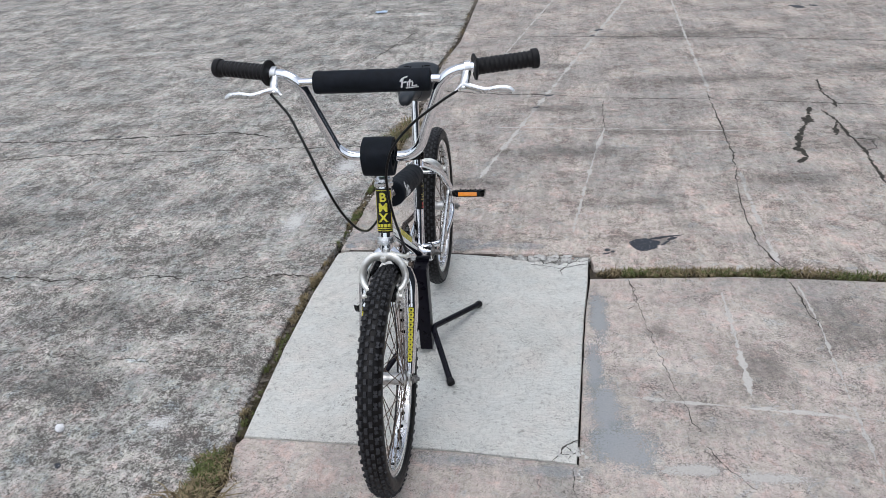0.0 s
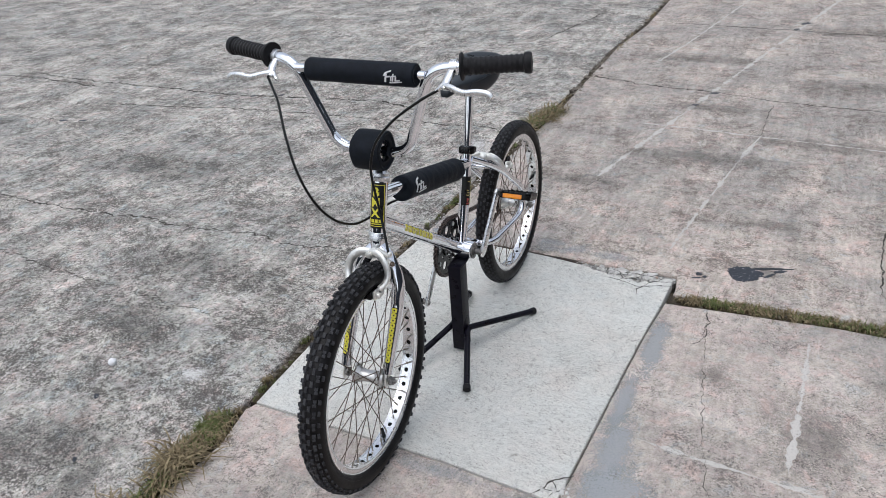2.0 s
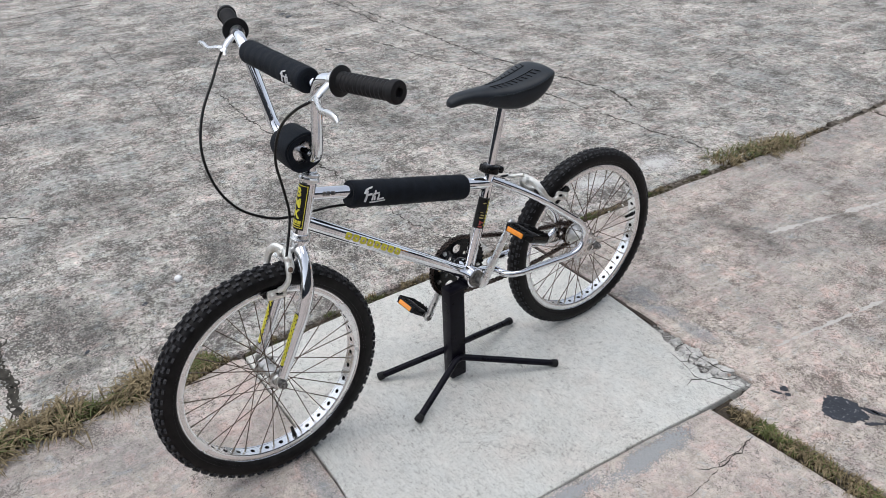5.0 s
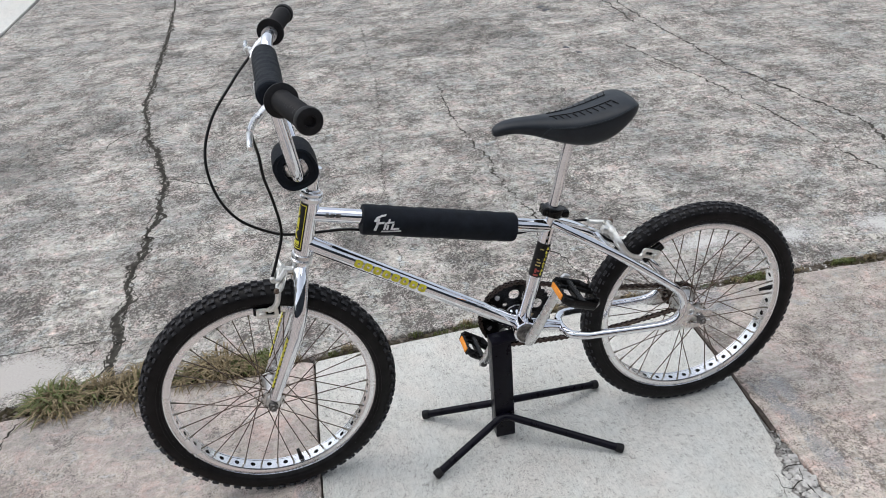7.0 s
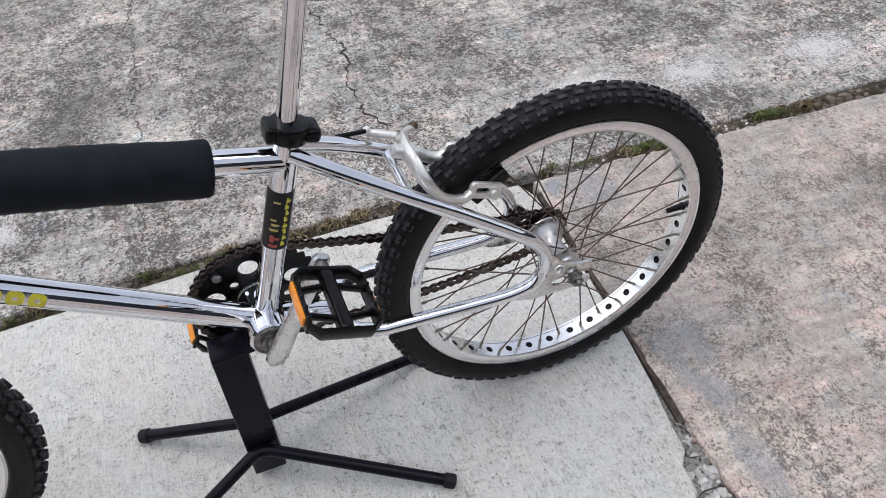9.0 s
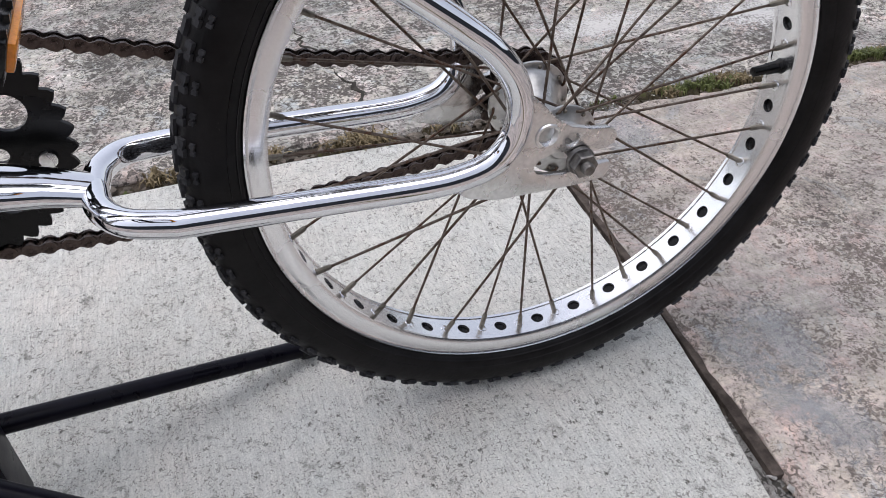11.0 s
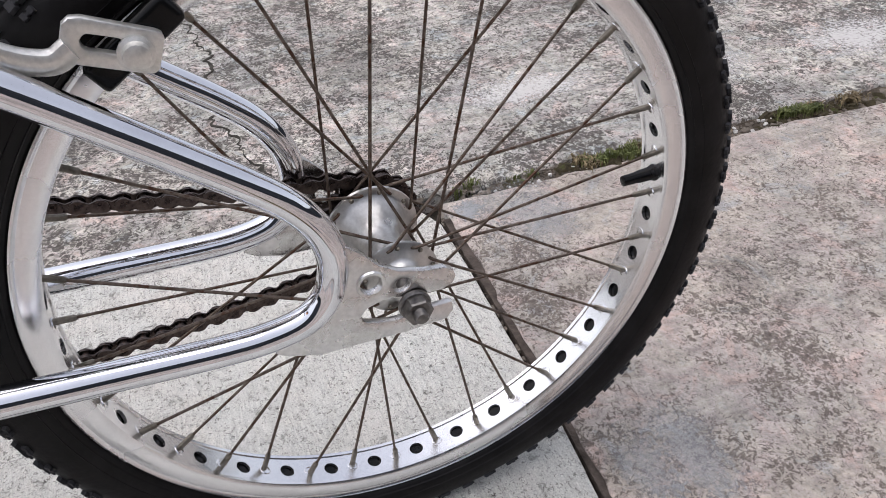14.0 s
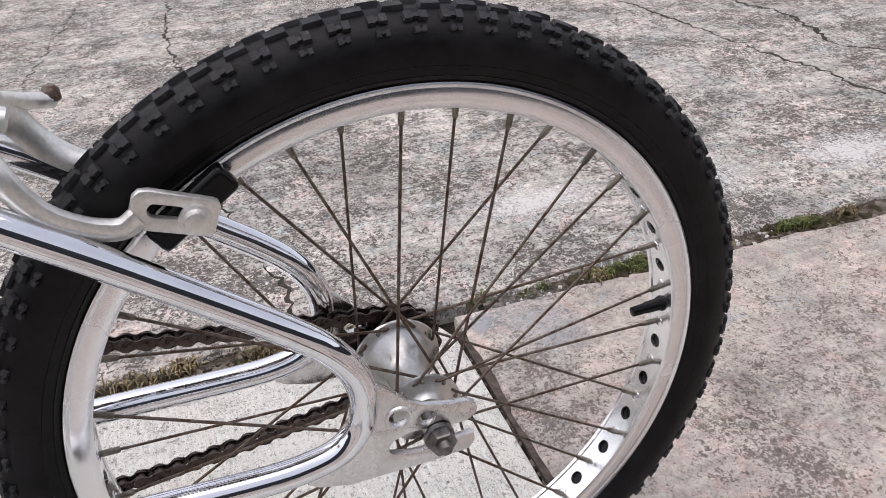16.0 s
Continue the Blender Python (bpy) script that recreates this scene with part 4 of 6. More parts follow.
for s in (1, -1):
    g0, g1 = V((CL.x + s * 0.212, -0.4441, 0.9353)), V((CL.x + s * 0.337, -0.4105, 0.9406))
    m = BAR @ axis_frame(g0, g1, (0, 0, 1))
    L = (g1 - g0).length
    prof = [(-0.001, 0.0125), (-0.001, 0.0255), (0.0005, 0.0265), (0.0025, 0.0265), (0.004, 0.024), (0.006, 0.0175), (0.010, 0.0165)]
    for k in range(22):
        z = 0.013 + (L - 0.030) * k / 21
        prof += [(z, 0.0154 + 0.0018 * (k % 2))]
    prof += [(L - 0.014, 0.0165), (L - 0.012, 0.0195), (L - 0.004, 0.0202), (L, 0.0190), (L + 0.001, 0.0165), (L + 0.001, 0.0085), (L - 0.006, 0.0075), (L - 0.006, 0.0)]
    part("grip", lathe(prof, 28, "z", m), GRIP, bar, "ribbed black rubber grip with flange")
    # brake lever: band, body, and curved two-finger blade
    c = V((CL.x + s * 0.198, -0.4466, 0.9340))
    mb = BAR @ axis_frame(c - (g1 - g0).normalized() * 0.006, g1, (0, 0, 1))
    lever = part("brake_lever", lathe([(0, 0.0112), (0, 0.0146), (0.012, 0.0146), (0.012, 0.0112)], 24, "z", mb, close=True), ALLOY, bicycle, "polished alloy brake lever")
    body = [c + V((0, -0.010, -0.004)), c + V((s * -0.002, -0.024, -0.014)), c + V((s * -0.004, -0.034, -0.024)), c + V((s * -0.004, -0.040, -0.030))]
    part("lever_body", barred(tube(smooth_path(body, 4), 0.008, 12, flat=[(0.009, 0.006)] * 9 + [(0.008, 0.006)] * 4, up=(1, 0, 0))), ALLOY, lever)
    blade = [c + V((s * -0.006, -0.036, -0.024)), c + V((s * 0.012, -0.043, -0.026)), c + V((s * 0.038, -0.050, -0.031)), c + V((s * 0.066, -0.050, -0.028)), c + V((s * 0.084, -0.050, -0.030)), c + V((s * 0.093, -0.051, -0.036))]
    sp = smooth_path(blade, 6)
    part("lever_blade", barred(tube(sp, 0.005, 12, flat=[(0.0066, 0.0048)] * (len(sp) - 5) + [(0.0062, 0.0045)] * 3 + [(0.0055, 0.0040)] * 2, up=(0, 0, 1))), ALLOY, lever, "curved alloy lever blade")
    part("cable_adjuster", barred(lathe([(0, 0.004), (0.001, 0.0052), (0.008, 0.0052), (0.010, 0.0036), (0.018, 0.0034)], 12, "z", axis_frame(c + V((s * -0.008, -0.034, -0.024)), c + V((s * -0.045, -0.058, -0.055)), (0, 1, 0)))), ALLOY, lever)

# cables
rear_cable = [(-0.194, -0.486, 0.902), (-0.170, -0.508, 0.886), (-0.146, -0.530, 0.867), (-0.106, -0.577, 0.817), (-0.074, -0.602, 0.756), (-0.049, -0.596, 0.691), (-0.030, -0.564, 0.639), (-0.024, -0.506, 0.602), (-0.018, -0.460, 0.593), (-0.013, -0.410, 0.592), (-0.010, -0.35, 0.586),
              (-0.006, -0.22, 0.552), (-0.012, -0.06, 0.515), (-0.026, 0.03, 0.508), (-0.034, 0.09, 0.507), (-0.044, 0.138, 0.497)]
part("rear_brake_cable", tube(smooth_path(rear_cable, 7), 0.0028, 10), CABLE, bicycle, "looping black brake cable")
front_cable = [(0.188, -0.488, 0.902), (0.150, -0.498, 0.880), (0.095, -0.502, 0.840), (0.050, -0.500, 0.790), (0.032, -0.500, 0.740), (0.028, -0.492, 0.690), (0.034, -0.488, 0.630), (0.050, -0.505, 0.585), (0.062, -0.520, 0.554)]
part("front_brake_cable", tube(smooth_path(front_cable, 7), 0.0028, 10), CABLE, bicycle, "black brake cable")


# side-pull brakes
def brake(name, m, pivot, arm, shoe, along, pad_turn, pad_shift, cable_side, tips, label):
    """arm: its run on the left side; shoe: the slotted end; along: the rim's direction there; tips: ends of the two cable arms."""
    pv = V(pivot)
    along = V(along).normalized()
    turn = axis_frame(pv, pv + V((0, along.y, along.z)), (1, 0, 0))
    b = part(name, lathe([(-0.014, 0.004), (-0.013, 0.0075), (-0.002, 0.0085), (0.0, 0.0105), (0.008, 0.0105), (0.0095, 0.007), (0.016, 0.0068), (0.017, 0.004)], 18, "z", m @ turn), CAST, bicycle, label)
    for s in (1, -1):
        run = smooth_path([(s * q[0] + (1 - s) * 0.5 * 2 * pv.x, q[1], q[2]) for q in arm], 6)
        n = len(run)
        fl = [(0.0056, 0.0108 - 0.0032 * min(1, k / (n * 0.7))) for k in range(n)]
        bm = tube(run, 0.006, 12, flat=fl, up=(0, along.y, along.z))
        bmesh.ops.transform(bm, matrix=m, verts=bm.verts)
        part("caliper_arm", bm, CAST, b, "curved cast caliper arm")
        c = V((pv.x + s * shoe[0], shoe[1], shoe[2]))
        # local x along the rim, y up the wheel, z outward
        up = V((0, -along.z, along.y)) if along.y > 0 else V((0, along.z, -along.y))
        f = Matrix(((0, 0, 1, c.x), (along.y, up.y, 0, c.y), (along.z, up.z, 0, c.z), (0, 0, 0, 1)))
        outline = [(-0.022, -0.006), (-0.0205, -0.0095), (-0.0165, -0.0108), (0.0135, -0.0105), (0.0185, -0.0098), (0.0205, -0.0075), (0.0208, 0.0070), (0.0192, 0.0095), (0.0160, 0.0103), (-0.0145, 0.0110), (-0.0190, 0.0098), (-0.0215, 0.0065)]
        bm = plate(outline, 0.0060, m @ f, [(-0.0045, 0.0005, 0.0036, 0.011)], 0.0013)
        part("slotted_end", bm, CAST, b, "slotted cast arm end")
        bm = lathe([(-0.010, 0.003), (0.0030, 0.003), (0.0030, 0.0084), (0.0048, 0.0084), (0.0056, 0.0066), (0.0098, 0.0060), (0.0108, 0.0035)], 14, "z", m @ f @ Matrix.Translation((0.0095, -0.001, 0)) @ (Matrix() if s > 0 else Matrix.Rotation(math.pi, 4, "X")))
        part("pad_nut", bm, CAST, b)
        fp = m @ Matrix.Translation((-s * 0.0095, 0, 0)) @ f @ Matrix.Translation((pad_shift, 0, 0)) @ Matrix.Rotation(radians(pad_turn), 4, "Z")
        bm = box(bmesh.new(), (0.052, 0.0165, 0.012), fp, 0.004, 3)
        part("brake_pad", bm, PLASTIC, b, "black rubber brake pad")
    for k, tip in enumerate(tips):
        tip = V(tip)
        root = pv + V((cable_side * 0.016, 0, 0.004 if k else 0.010))
        mid = root.lerp(tip, 0.55) + V((cable_side * 0.008, 0, -0.004))
        bm = tube(smooth_path([root, mid, tip], 6), 0.0048, 10)
        bmesh.ops.transform(bm, matrix=m, verts=bm.verts)
        part("cable_arm", bm, CAST, b, "stubby cast cable arm")
        bm = lathe([(-0.001, 0.0036), (0.0, 0.0052), (0.005, 0.0052), (0.007, 0.0040), (0.008, 0.0028)], 10, "z", m @ axis_frame(tip, tip + V((0, 0, 1)), (1, 0, 0)))
        part("cable_bolt", bm, RUST if k else CAST, b, "rusty cable bolt" if k else "dull cable bolt")
    return b


brake("front_brake", TURN, (0.006, -0.497, 0.533), [(0.0, -0.500, 0.534), (0.026, -0.507, 0.539), (0.046, -0.514, 0.524), (0.0535, -0.520, 0.499), (0.049, -0.530, 0.482), (0.039, -0.538, 0.473)], (0.034, -0.545, 0.467), (0, -0.99, 0.13), 0, 0.0, 1, ((0.064, -0.521, 0.549), (0.066, -0.518, 0.524)), "grey cast side-pull front brake")
brake("rear_brake", Matrix(), (0, 0.168, 0.490), [(0.0, 0.170, 0.490), (0.020, 0.172, 0.489), (0.038, 0.178, 0.474), (0.043, 0.190, 0.453), (0.042, 0.206, 0.440), (0.040, 0.222, 0.434), (0.039, 0.232, 0.438)], (0.039, 0.2490, 0.4360), (0, 0.93, -0.36), 55, 0.009, -1, ((-0.046, 0.140, 0.492), (-0.057, 0.199, 0.474)), "grey cast side-pull rear brake")

# seat post, clamp and saddle
UP = (SEAT_T - BB).normalized()
part("seat_post", tube([SEAT_T - UP * 0.05, V((0, 0.0905, 0.7338))], 0.0110, 22), CHROME, bicycle, "chrome seat post")
m = axis_frame(SEAT_T - UP * 0.004, SEAT_T + UP, (0, 1, 0))
clamp = part("seat_clamp", lathe([(0, 0.0152), (0.001, 0.0200), (0.003, 0.0212), (0.018, 0.0212), (0.020, 0.0200), (0.021, 0.0120)], 28, "z", m), PLASTIC, bicycle, "black anodised seat clamp")
part("clamp_lug", box(bmesh.new(), (0.018, 0.031, 0.017), m @ Matrix.Translation((0.0225, 0, 0.010)), 0.007, 3), PLASTIC, clamp)
part("clamp_lug", box(bmesh.new(), (0.012, 0.030, 0.019), m @ Matrix.Translation((-0.020, 0, 0.010)), 0.0055, 3), PLASTIC, clamp)
part("clamp_bolt", lathe([(0, 0.003), (0.0005, 0.0042), (0.003, 0.0042), (0.0035, 0.003)], 12, "z", m @ Matrix.Translation((0.026, 0.017, 0.010)) @ Matrix.Rotation(radians(-90), 4, "X")), ALLOY, clamp)


SADDLE = [(-0.0700, 0.006, 0.7490, 0.7390), (-0.0670, 0.0115, 0.7540, 0.7360), (-0.058, 0.0165, 0.7600, 0.7360), (-0.042, 0.0200, 0.7640, 0.7390), (-0.020, 0.0215, 0.7645, 0.7365), (0.010, 0.0250, 0.7635, 0.7270), (0.045, 0.0330, 0.7620, 0.7100), (0.080, 0.0450, 0.7630, 0.6970),
          (0.110, 0.0545, 0.7670, 0.6910), (0.140, 0.0605, 0.7735, 0.6960), (0.165, 0.0620, 0.7800, 0.7090), (0.186, 0.0585, 0.7835, 0.7280), (0.201, 0.0490, 0.7800, 0.7430), (0.211, 0.0340, 0.7720, 0.7530), (0.2155, 0.0150, 0.7660, 0.7590)]


def saddle_at(y, angle):
    """A point of the saddle's skin: a broad deck with a deep, hollow-bellied skirt below its seam."""
    for r0, r1 in zip(SADDLE, SADDLE[1:]):
        if y <= r1[0]:
            break
    k = (y - r0[0]) / (r1[0] - r0[0])
    w, top, bot = (r0[i] + (r1[i] - r0[i]) * k for i in (1, 2, 3))
    share = 0.48 - 0.22 * min(1, max(0, (y - 0.0) / 0.11))
    mid = top - (top - bot) * share
    c, s = math.cos(angle), math.sin(angle)
    x = w * math.copysign(abs(c) ** 0.85, c)
    z = mid + s * (top - mid) if s > 0 else mid - abs(s) ** 0.62 * (mid - bot) * (0.74 + 0.26 * abs(c) ** 0.4)
    return V((x, y, z))


bm = bmesh.new()
N = 36
rings = [[bm.verts.new(saddle_at(y, 2 * math.pi * k / N)) for k in range(N)] for y in [q[0] + (r[0] - q[0]) * f for q, r in zip(SADDLE, SADDLE[1:]) for f in (0.0, 0.5)] + [SADDLE[-1][0]]]
for r0, r1 in zip(rings, rings[1:]):
    for k in range(N):
        bm.faces.new((r0[k], r1[k], r1[(k + 1) % N], r0[(k + 1) % N]))
bm.faces.new(rings[0])
bm.faces.new(rings[-1][::-1])
bmesh.ops.recalc_face_normals(bm, faces=bm.faces)
for _ in range(3):
    bmesh.ops.smooth_vert(bm, verts=bm.verts, factor=0.4, use_axis_x=True, use_axis_y=True, use_axis_z=True)
saddle = part("saddle", bm, VINYL, bicycle, "black moulded vinyl saddle with ribbed deck")
for s in (1, -1):
    for k in range(10):
        y = 0.046 + 0.0128 * k
        run = [saddle_at(y + 0.004 * f, radians(90 - s * a)) + V((0, 0, 0.0004)) for f, a in ((0, 16), (0.7, 24), (1.4, 33))]
        part("vent_rib", tube(run, [0.0010, 0.0013, 0.0008], 8), PLASTIC, saddle)
    ridge = [saddle_at(0.040 + 0.0135 * k, radians(90 - s * 12)) + V((0, 0, 0.0002)) for k in range(10)]
    part("ridge_seam", tube(smooth_path(ridge, 3), 0.0012, 6), PLASTIC, saddle)
    seam = [saddle_at(0.016, radians(90 - s * 128)), saddle_at(0.024, radians(90 - s * 100))] + [saddle_at(0.036 + 0.0155 * k, radians(90 - s * 80)) for k in range(11)]
    part("seam", tube(smooth_path(seam, 4), 0.0012, 6), VINYL, saddle)

# top tube pad and decals
d = (TT1 - TT0).normalized()
P0, P1 = V((0.004, -0.337, 0)), V((0, -0.036, 0))
for q in (P0, P1):
    q.z = TT0.z + (TT1.z - TT0.z) * (q.y - TT0.y) / (TT1.y - TT0.y) - 0.002
top_pad = part("top_tube_pad", pad_cover(P0 - V((0, 0, 0.004)), P1 - V((0, 0, 0.005)), 0.0300, (1, 0, 0)), FOAM, bicycle, "black nylon top tube pad")
for piece in flash(axis_frame(P0 - V((0, 0, 0.004)), P1 - V((0, 0, 0.005)), (1, 0, 0.30)), 0.0308, 0.018, 0.055, 0.0, -1):
    part("flash_stroke", piece, WHITED, top_pad, "white slanted stroke on the pad")
mh = axis_frame(HEAD_B, HEAD_T, (0, -1, 0))
badge = part("head_badge", wrap(mh, 0.0172, [(0.014, 0.112, -74, 74)], 0.0006), BLACKD, bicycle, "black head badge with yellow border and lettering")
part("badge_border", wrap(mh, 0.0172, [(0.018, 0.0195, -66, 66), (0.1065, 0.108, -66, 66), (0.018, 0.108, -66, -61), (0.018, 0.108, 61, 66)], 0.0010), YELLOW, badge)


def wrapped_text(words, size, m, radius, at, name, parent, material):
    """Lettering bent round a tube, in the built-in font."""
    cu = bpy.data.curves.new("lettering", "FONT")
    cu.body, cu.size, cu.align_x, cu.extrude, cu.offset = words, size, "CENTER", 0.0003, size * 0.03
    tmp = bpy.data.objects.new("lettering", cu)
    me = bpy.data.meshes.new_from_object(tmp)
    bpy.data.objects.remove(tmp)
    bm = bmesh.new()
    bm.from_mesh(me)
    bmesh.ops.subdivide_edges(bm, edges=[e for e in bm.edges if e.calc_length() > 0.003], cuts=3)
    for v in bm.verts:
        a, r, z = v.co.x / radius, radius + 0.0009 + v.co.z, v.co.y + at
        v.co = m @ V((r * math.cos(a), r * math.sin(a), z))
    bpy.data.meshes.remove(me)
    return part(name, bm, material, parent, "", None, False)


for k, ch in enumerate("BMX"):
    wrapped_text(ch, 0.0265, mh, 0.0172, 0.0835 - 0.0225 * k, "letter", badge, YELLOW)
part("badge_bars", wrap(mh, 0.0172, [(0.0225, 0.0245, -50, 50), (0.0265, 0.0335, -50, -30), (0.0265, 0.0335, -24, -4), (0.0265, 0.0335, 2, 22), (0.0265, 0.0335, 28, 50)], 0.0010), YELLOW, badge)
md = axis_frame(DT0, BB, (1, 0, 0.12))


edging = part("down_tube_decal", wrap(md, 0.0160, [(0.1045, 0.2670, -27, 19)], 0.0004), DULL, bicycle, "thin grey backing strip under the yellow marks")
for k in range(8):
    part("mark", mark_row(md, 0.0160, 0.1132 + 0.0207 * k, 0, 0.0165, 0.0140, 1, -0.0011), YELLOW, edging, "bold yellow mark")
ms = axis_frame(BB, SEAT_T, (1, 0, 0))
sd = part("seat_tube_decal", wrap(ms, 0.0143, [(0.124, 0.202, -100, 100)], 0.0006), BLACKD, bicycle, "black seat tube decal with small coloured print")
for k in range(8):
    part("mark", wrap(ms, 0.0143, [(0.130 + 0.0085 * k, 0.1335 + 0.0085 * k, 9 + 3 * (k % 3), 27 + 4 * (k % 2)), (0.1335 + 0.0085 * k, 0.1365 + 0.0085 * k, 9 + 5 * (k % 2), 18 + 3 * (k % 3))], 0.0010), YELLOW, sd)
part("decal_print", wrap(ms, 0.0143, [(0.127, 0.131, -44, -4), (0.134, 0.144, -40, -22), (0.138, 0.141, -20, 0)], 0.0010), REDD, sd)
part("decal_print", wrap(ms, 0.0143, [(0.150, 0.153, -46, -8), (0.157, 0.160, -40, -6), (0.164, 0.166, -46, -20), (0.188, 0.190, -40, -10)], 0.0010), GOLD, sd)
mt = axis_frame(TT0, TT1, (1, 0, 0.3))
part("top_tube_decal", wrap(mt, 0.0143, [(0.030, 0.036, -18, 14), (0.038, 0.046, -6, 16), (0.039, 0.047, -18, -10), (0.049, 0.058, -18, 14)], 0.0006), NUT, bicycle, "small grey print on the top tube")

# cranks, chainring, chain, pedals
CR = radians(65)
arm_dir = V((0, math.cos(CR), math.sin(CR)))
for s in (1, -1):
    e = BB + arm_dir * (0.165 * s)
    a = V((s * 0.062, BB.y, BB.z)) - arm_dir * 0.013 * s
    b = V((s * 0.084, e.y, e.z)) + arm_dir * 0.010 * s
    path = [a.lerp(b, t) for t in (0, 0.04, 0.12, 0.5, 0.88, 0.97, 1)]
    fl = [(0.004, 0.007), (0.007, 0.0120), (0.0085, 0.0132), (0.007, 0.0105), (0.007, 0.0105), (0.0065, 0.0100), (0.004, 0.007)]
    crank = part("crank_arm", tube(path, 0.01, 18, flat=fl, up=(1, 0, 0)), ALLOY, bicycle, "alloy crank arm")
    part("crank_axle", tube([(s * 0.030, BB.y, BB.z), (s * 0.062, BB.y, BB.z)], 0.0085, 16), NUT, crank)
    # level pedal: cage, spine, end plates and two reflectors
    mp = Matrix.Translation((s * 0.086, e.y, e.z)) @ Matrix.Rotation(radians(-21 if s > 0 else -35), 4, "X") @ Matrix.Diagonal((s, 1, 1, 1))
    pedal = part("pedal", box(bmesh.new(), (0.084, 0.0145, 0.0150), mp @ Matrix.Translation((0.055, 0, 0)), 0.005, 3), PLASTIC, bicycle, "black plastic cage pedal with amber reflectors")
    part("pedal_spindle", tube([mp @ V((-0.010, 0, 0)), mp @ V((0.012, 0, 0))], 0.0075, 14), NUT, pedal)
    for y in (-0.036, 0.036):
        part("cage_rail", box(bmesh.new(), (0.068, 0.0042, 0.017), mp @ Matrix.Translation((0.055, y, 0)), 0.0016), PLASTIC, pedal)
        part("reflector", box(bmesh.new(), (0.052, 0.006, 0.0115), mp @ Matrix.Translation((0.054, y * 1.05, -0.0010)), 0.0015), AMBER, pedal, "amber reflector")
    for x, k in ((0.013, 1), (0.098, -1)):
        run = [mp @ V((x + k * 0.010, -0.036, 0)), mp @ V((x, -0.026, 0)), mp @ V((x, 0.026, 0)), mp @ V((x + k * 0.010, 0.036, 0))]
        part("end_plate", tube(run, 0.006, 12, flat=[(0.0080, 0.0026), (0.0105 if k < 0 else 0.0085, 0.0028), (0.0105 if k < 0 else 0.0085, 0.0028), (0.0080, 0.0026)], up=(0, 0, 1)), PLASTIC, pedal)
    for x, k in ((0.032, 1), (0.078, -1)):
        for y in (1, -1):
            run = [mp @ V((x, 0.004 * y, -0.001)), mp @ V((x + k * 0.006, 0.034 * y, -0.001))]
            part("cage_bar", tube(run, 0.004, 10, flat=[(0.0050, 0.0026)] * 2, up=(0, 0, 1)), PLASTIC, pedal)
    for y in (-0.036, 0.036):
        for k in range(5):
            part("cage_tooth", lathe([(0, 0.0024), (0.003, 0.0018)], 6, "z", mp @ Matrix.Translation((0.027 + 0.014 * k, y, 0.0080))), PLASTIC, pedal)

RING = V((-0.0405, BB.y, BB.z))
R_RING, R_COG = 0.0809, 0.0326


def gear(teeth, pitch_r, thick, inner, holes, m):
    out = []
    for k in range(teeth * 4):
        t = 2 * math.pi * k / (teeth * 4)
        r = pitch_r + (0.0032, 0.0008, -0.0032, 0.0008)[k % 4]
        out.append((r * math.cos(t), r * math.sin(t)))
    return plate(out, thick, m, holes, 0.0)


m_ring = Matrix(((0, 0, 1, RING.x), (1, 0, 0, RING.y), (0, 1, 0, RING.z), (0, 0, 0, 1)))
ring_holes = [(0.052 * math.cos(radians(72 * k + 20)), 0.052 * math.sin(radians(72 * k + 20)), 0.0125) for k in range(5)]
ring_holes += [(0.038 * math.cos(radians(72 * k + 56)), 0.038 * math.sin(radians(72 * k + 56)), 0.0055) for k in range(5)]
ring = part("chainring", gear(40, R_RING, 0.0035, 0.02, ring_holes, m_ring), PLASTIC, bicycle, "black chainring with round cut-outs")
part("spider", lathe([(-0.004, 0.020), (-0.002, 0.026), (0.004, 0.026), (0.006, 0.020)], 28, "x", Matrix.Translation(RING)), ALLOY, ring)
for k in range(5):
    t = radians(72 * k + 56)
    part("chainring_bolt", lathe([(-0.005, 0.003), (-0.0045, 0.0058), (0.0045, 0.0058), (0.005, 0.003)], 12, "x", Matrix.Translation(RING + V((0, 0.0655 * math.cos(t), 0.0655 * math.sin(t))))), ALLOY, ring, "silver chainring bolt")
COG = V((RING.x, REAR.y, REAR.z))
m_cog = Matrix(((0, 0, 1, COG.x), (1, 0, 0, COG.y), (0, 1, 0, COG.z), (0, 0, 0, 1)))
cog = part("freewheel", gear(16, R_COG, 0.003, 0.01, (), m_cog), CHAIN, bicycle, "oily rear freewheel sprocket")
part("freewheel_body", lathe([(0.000, 0.019), (0.002, 0.024), (0.012, 0.024), (0.014, 0.019)], 28, "x", Matrix.Translation(COG)), CHAIN, cog)


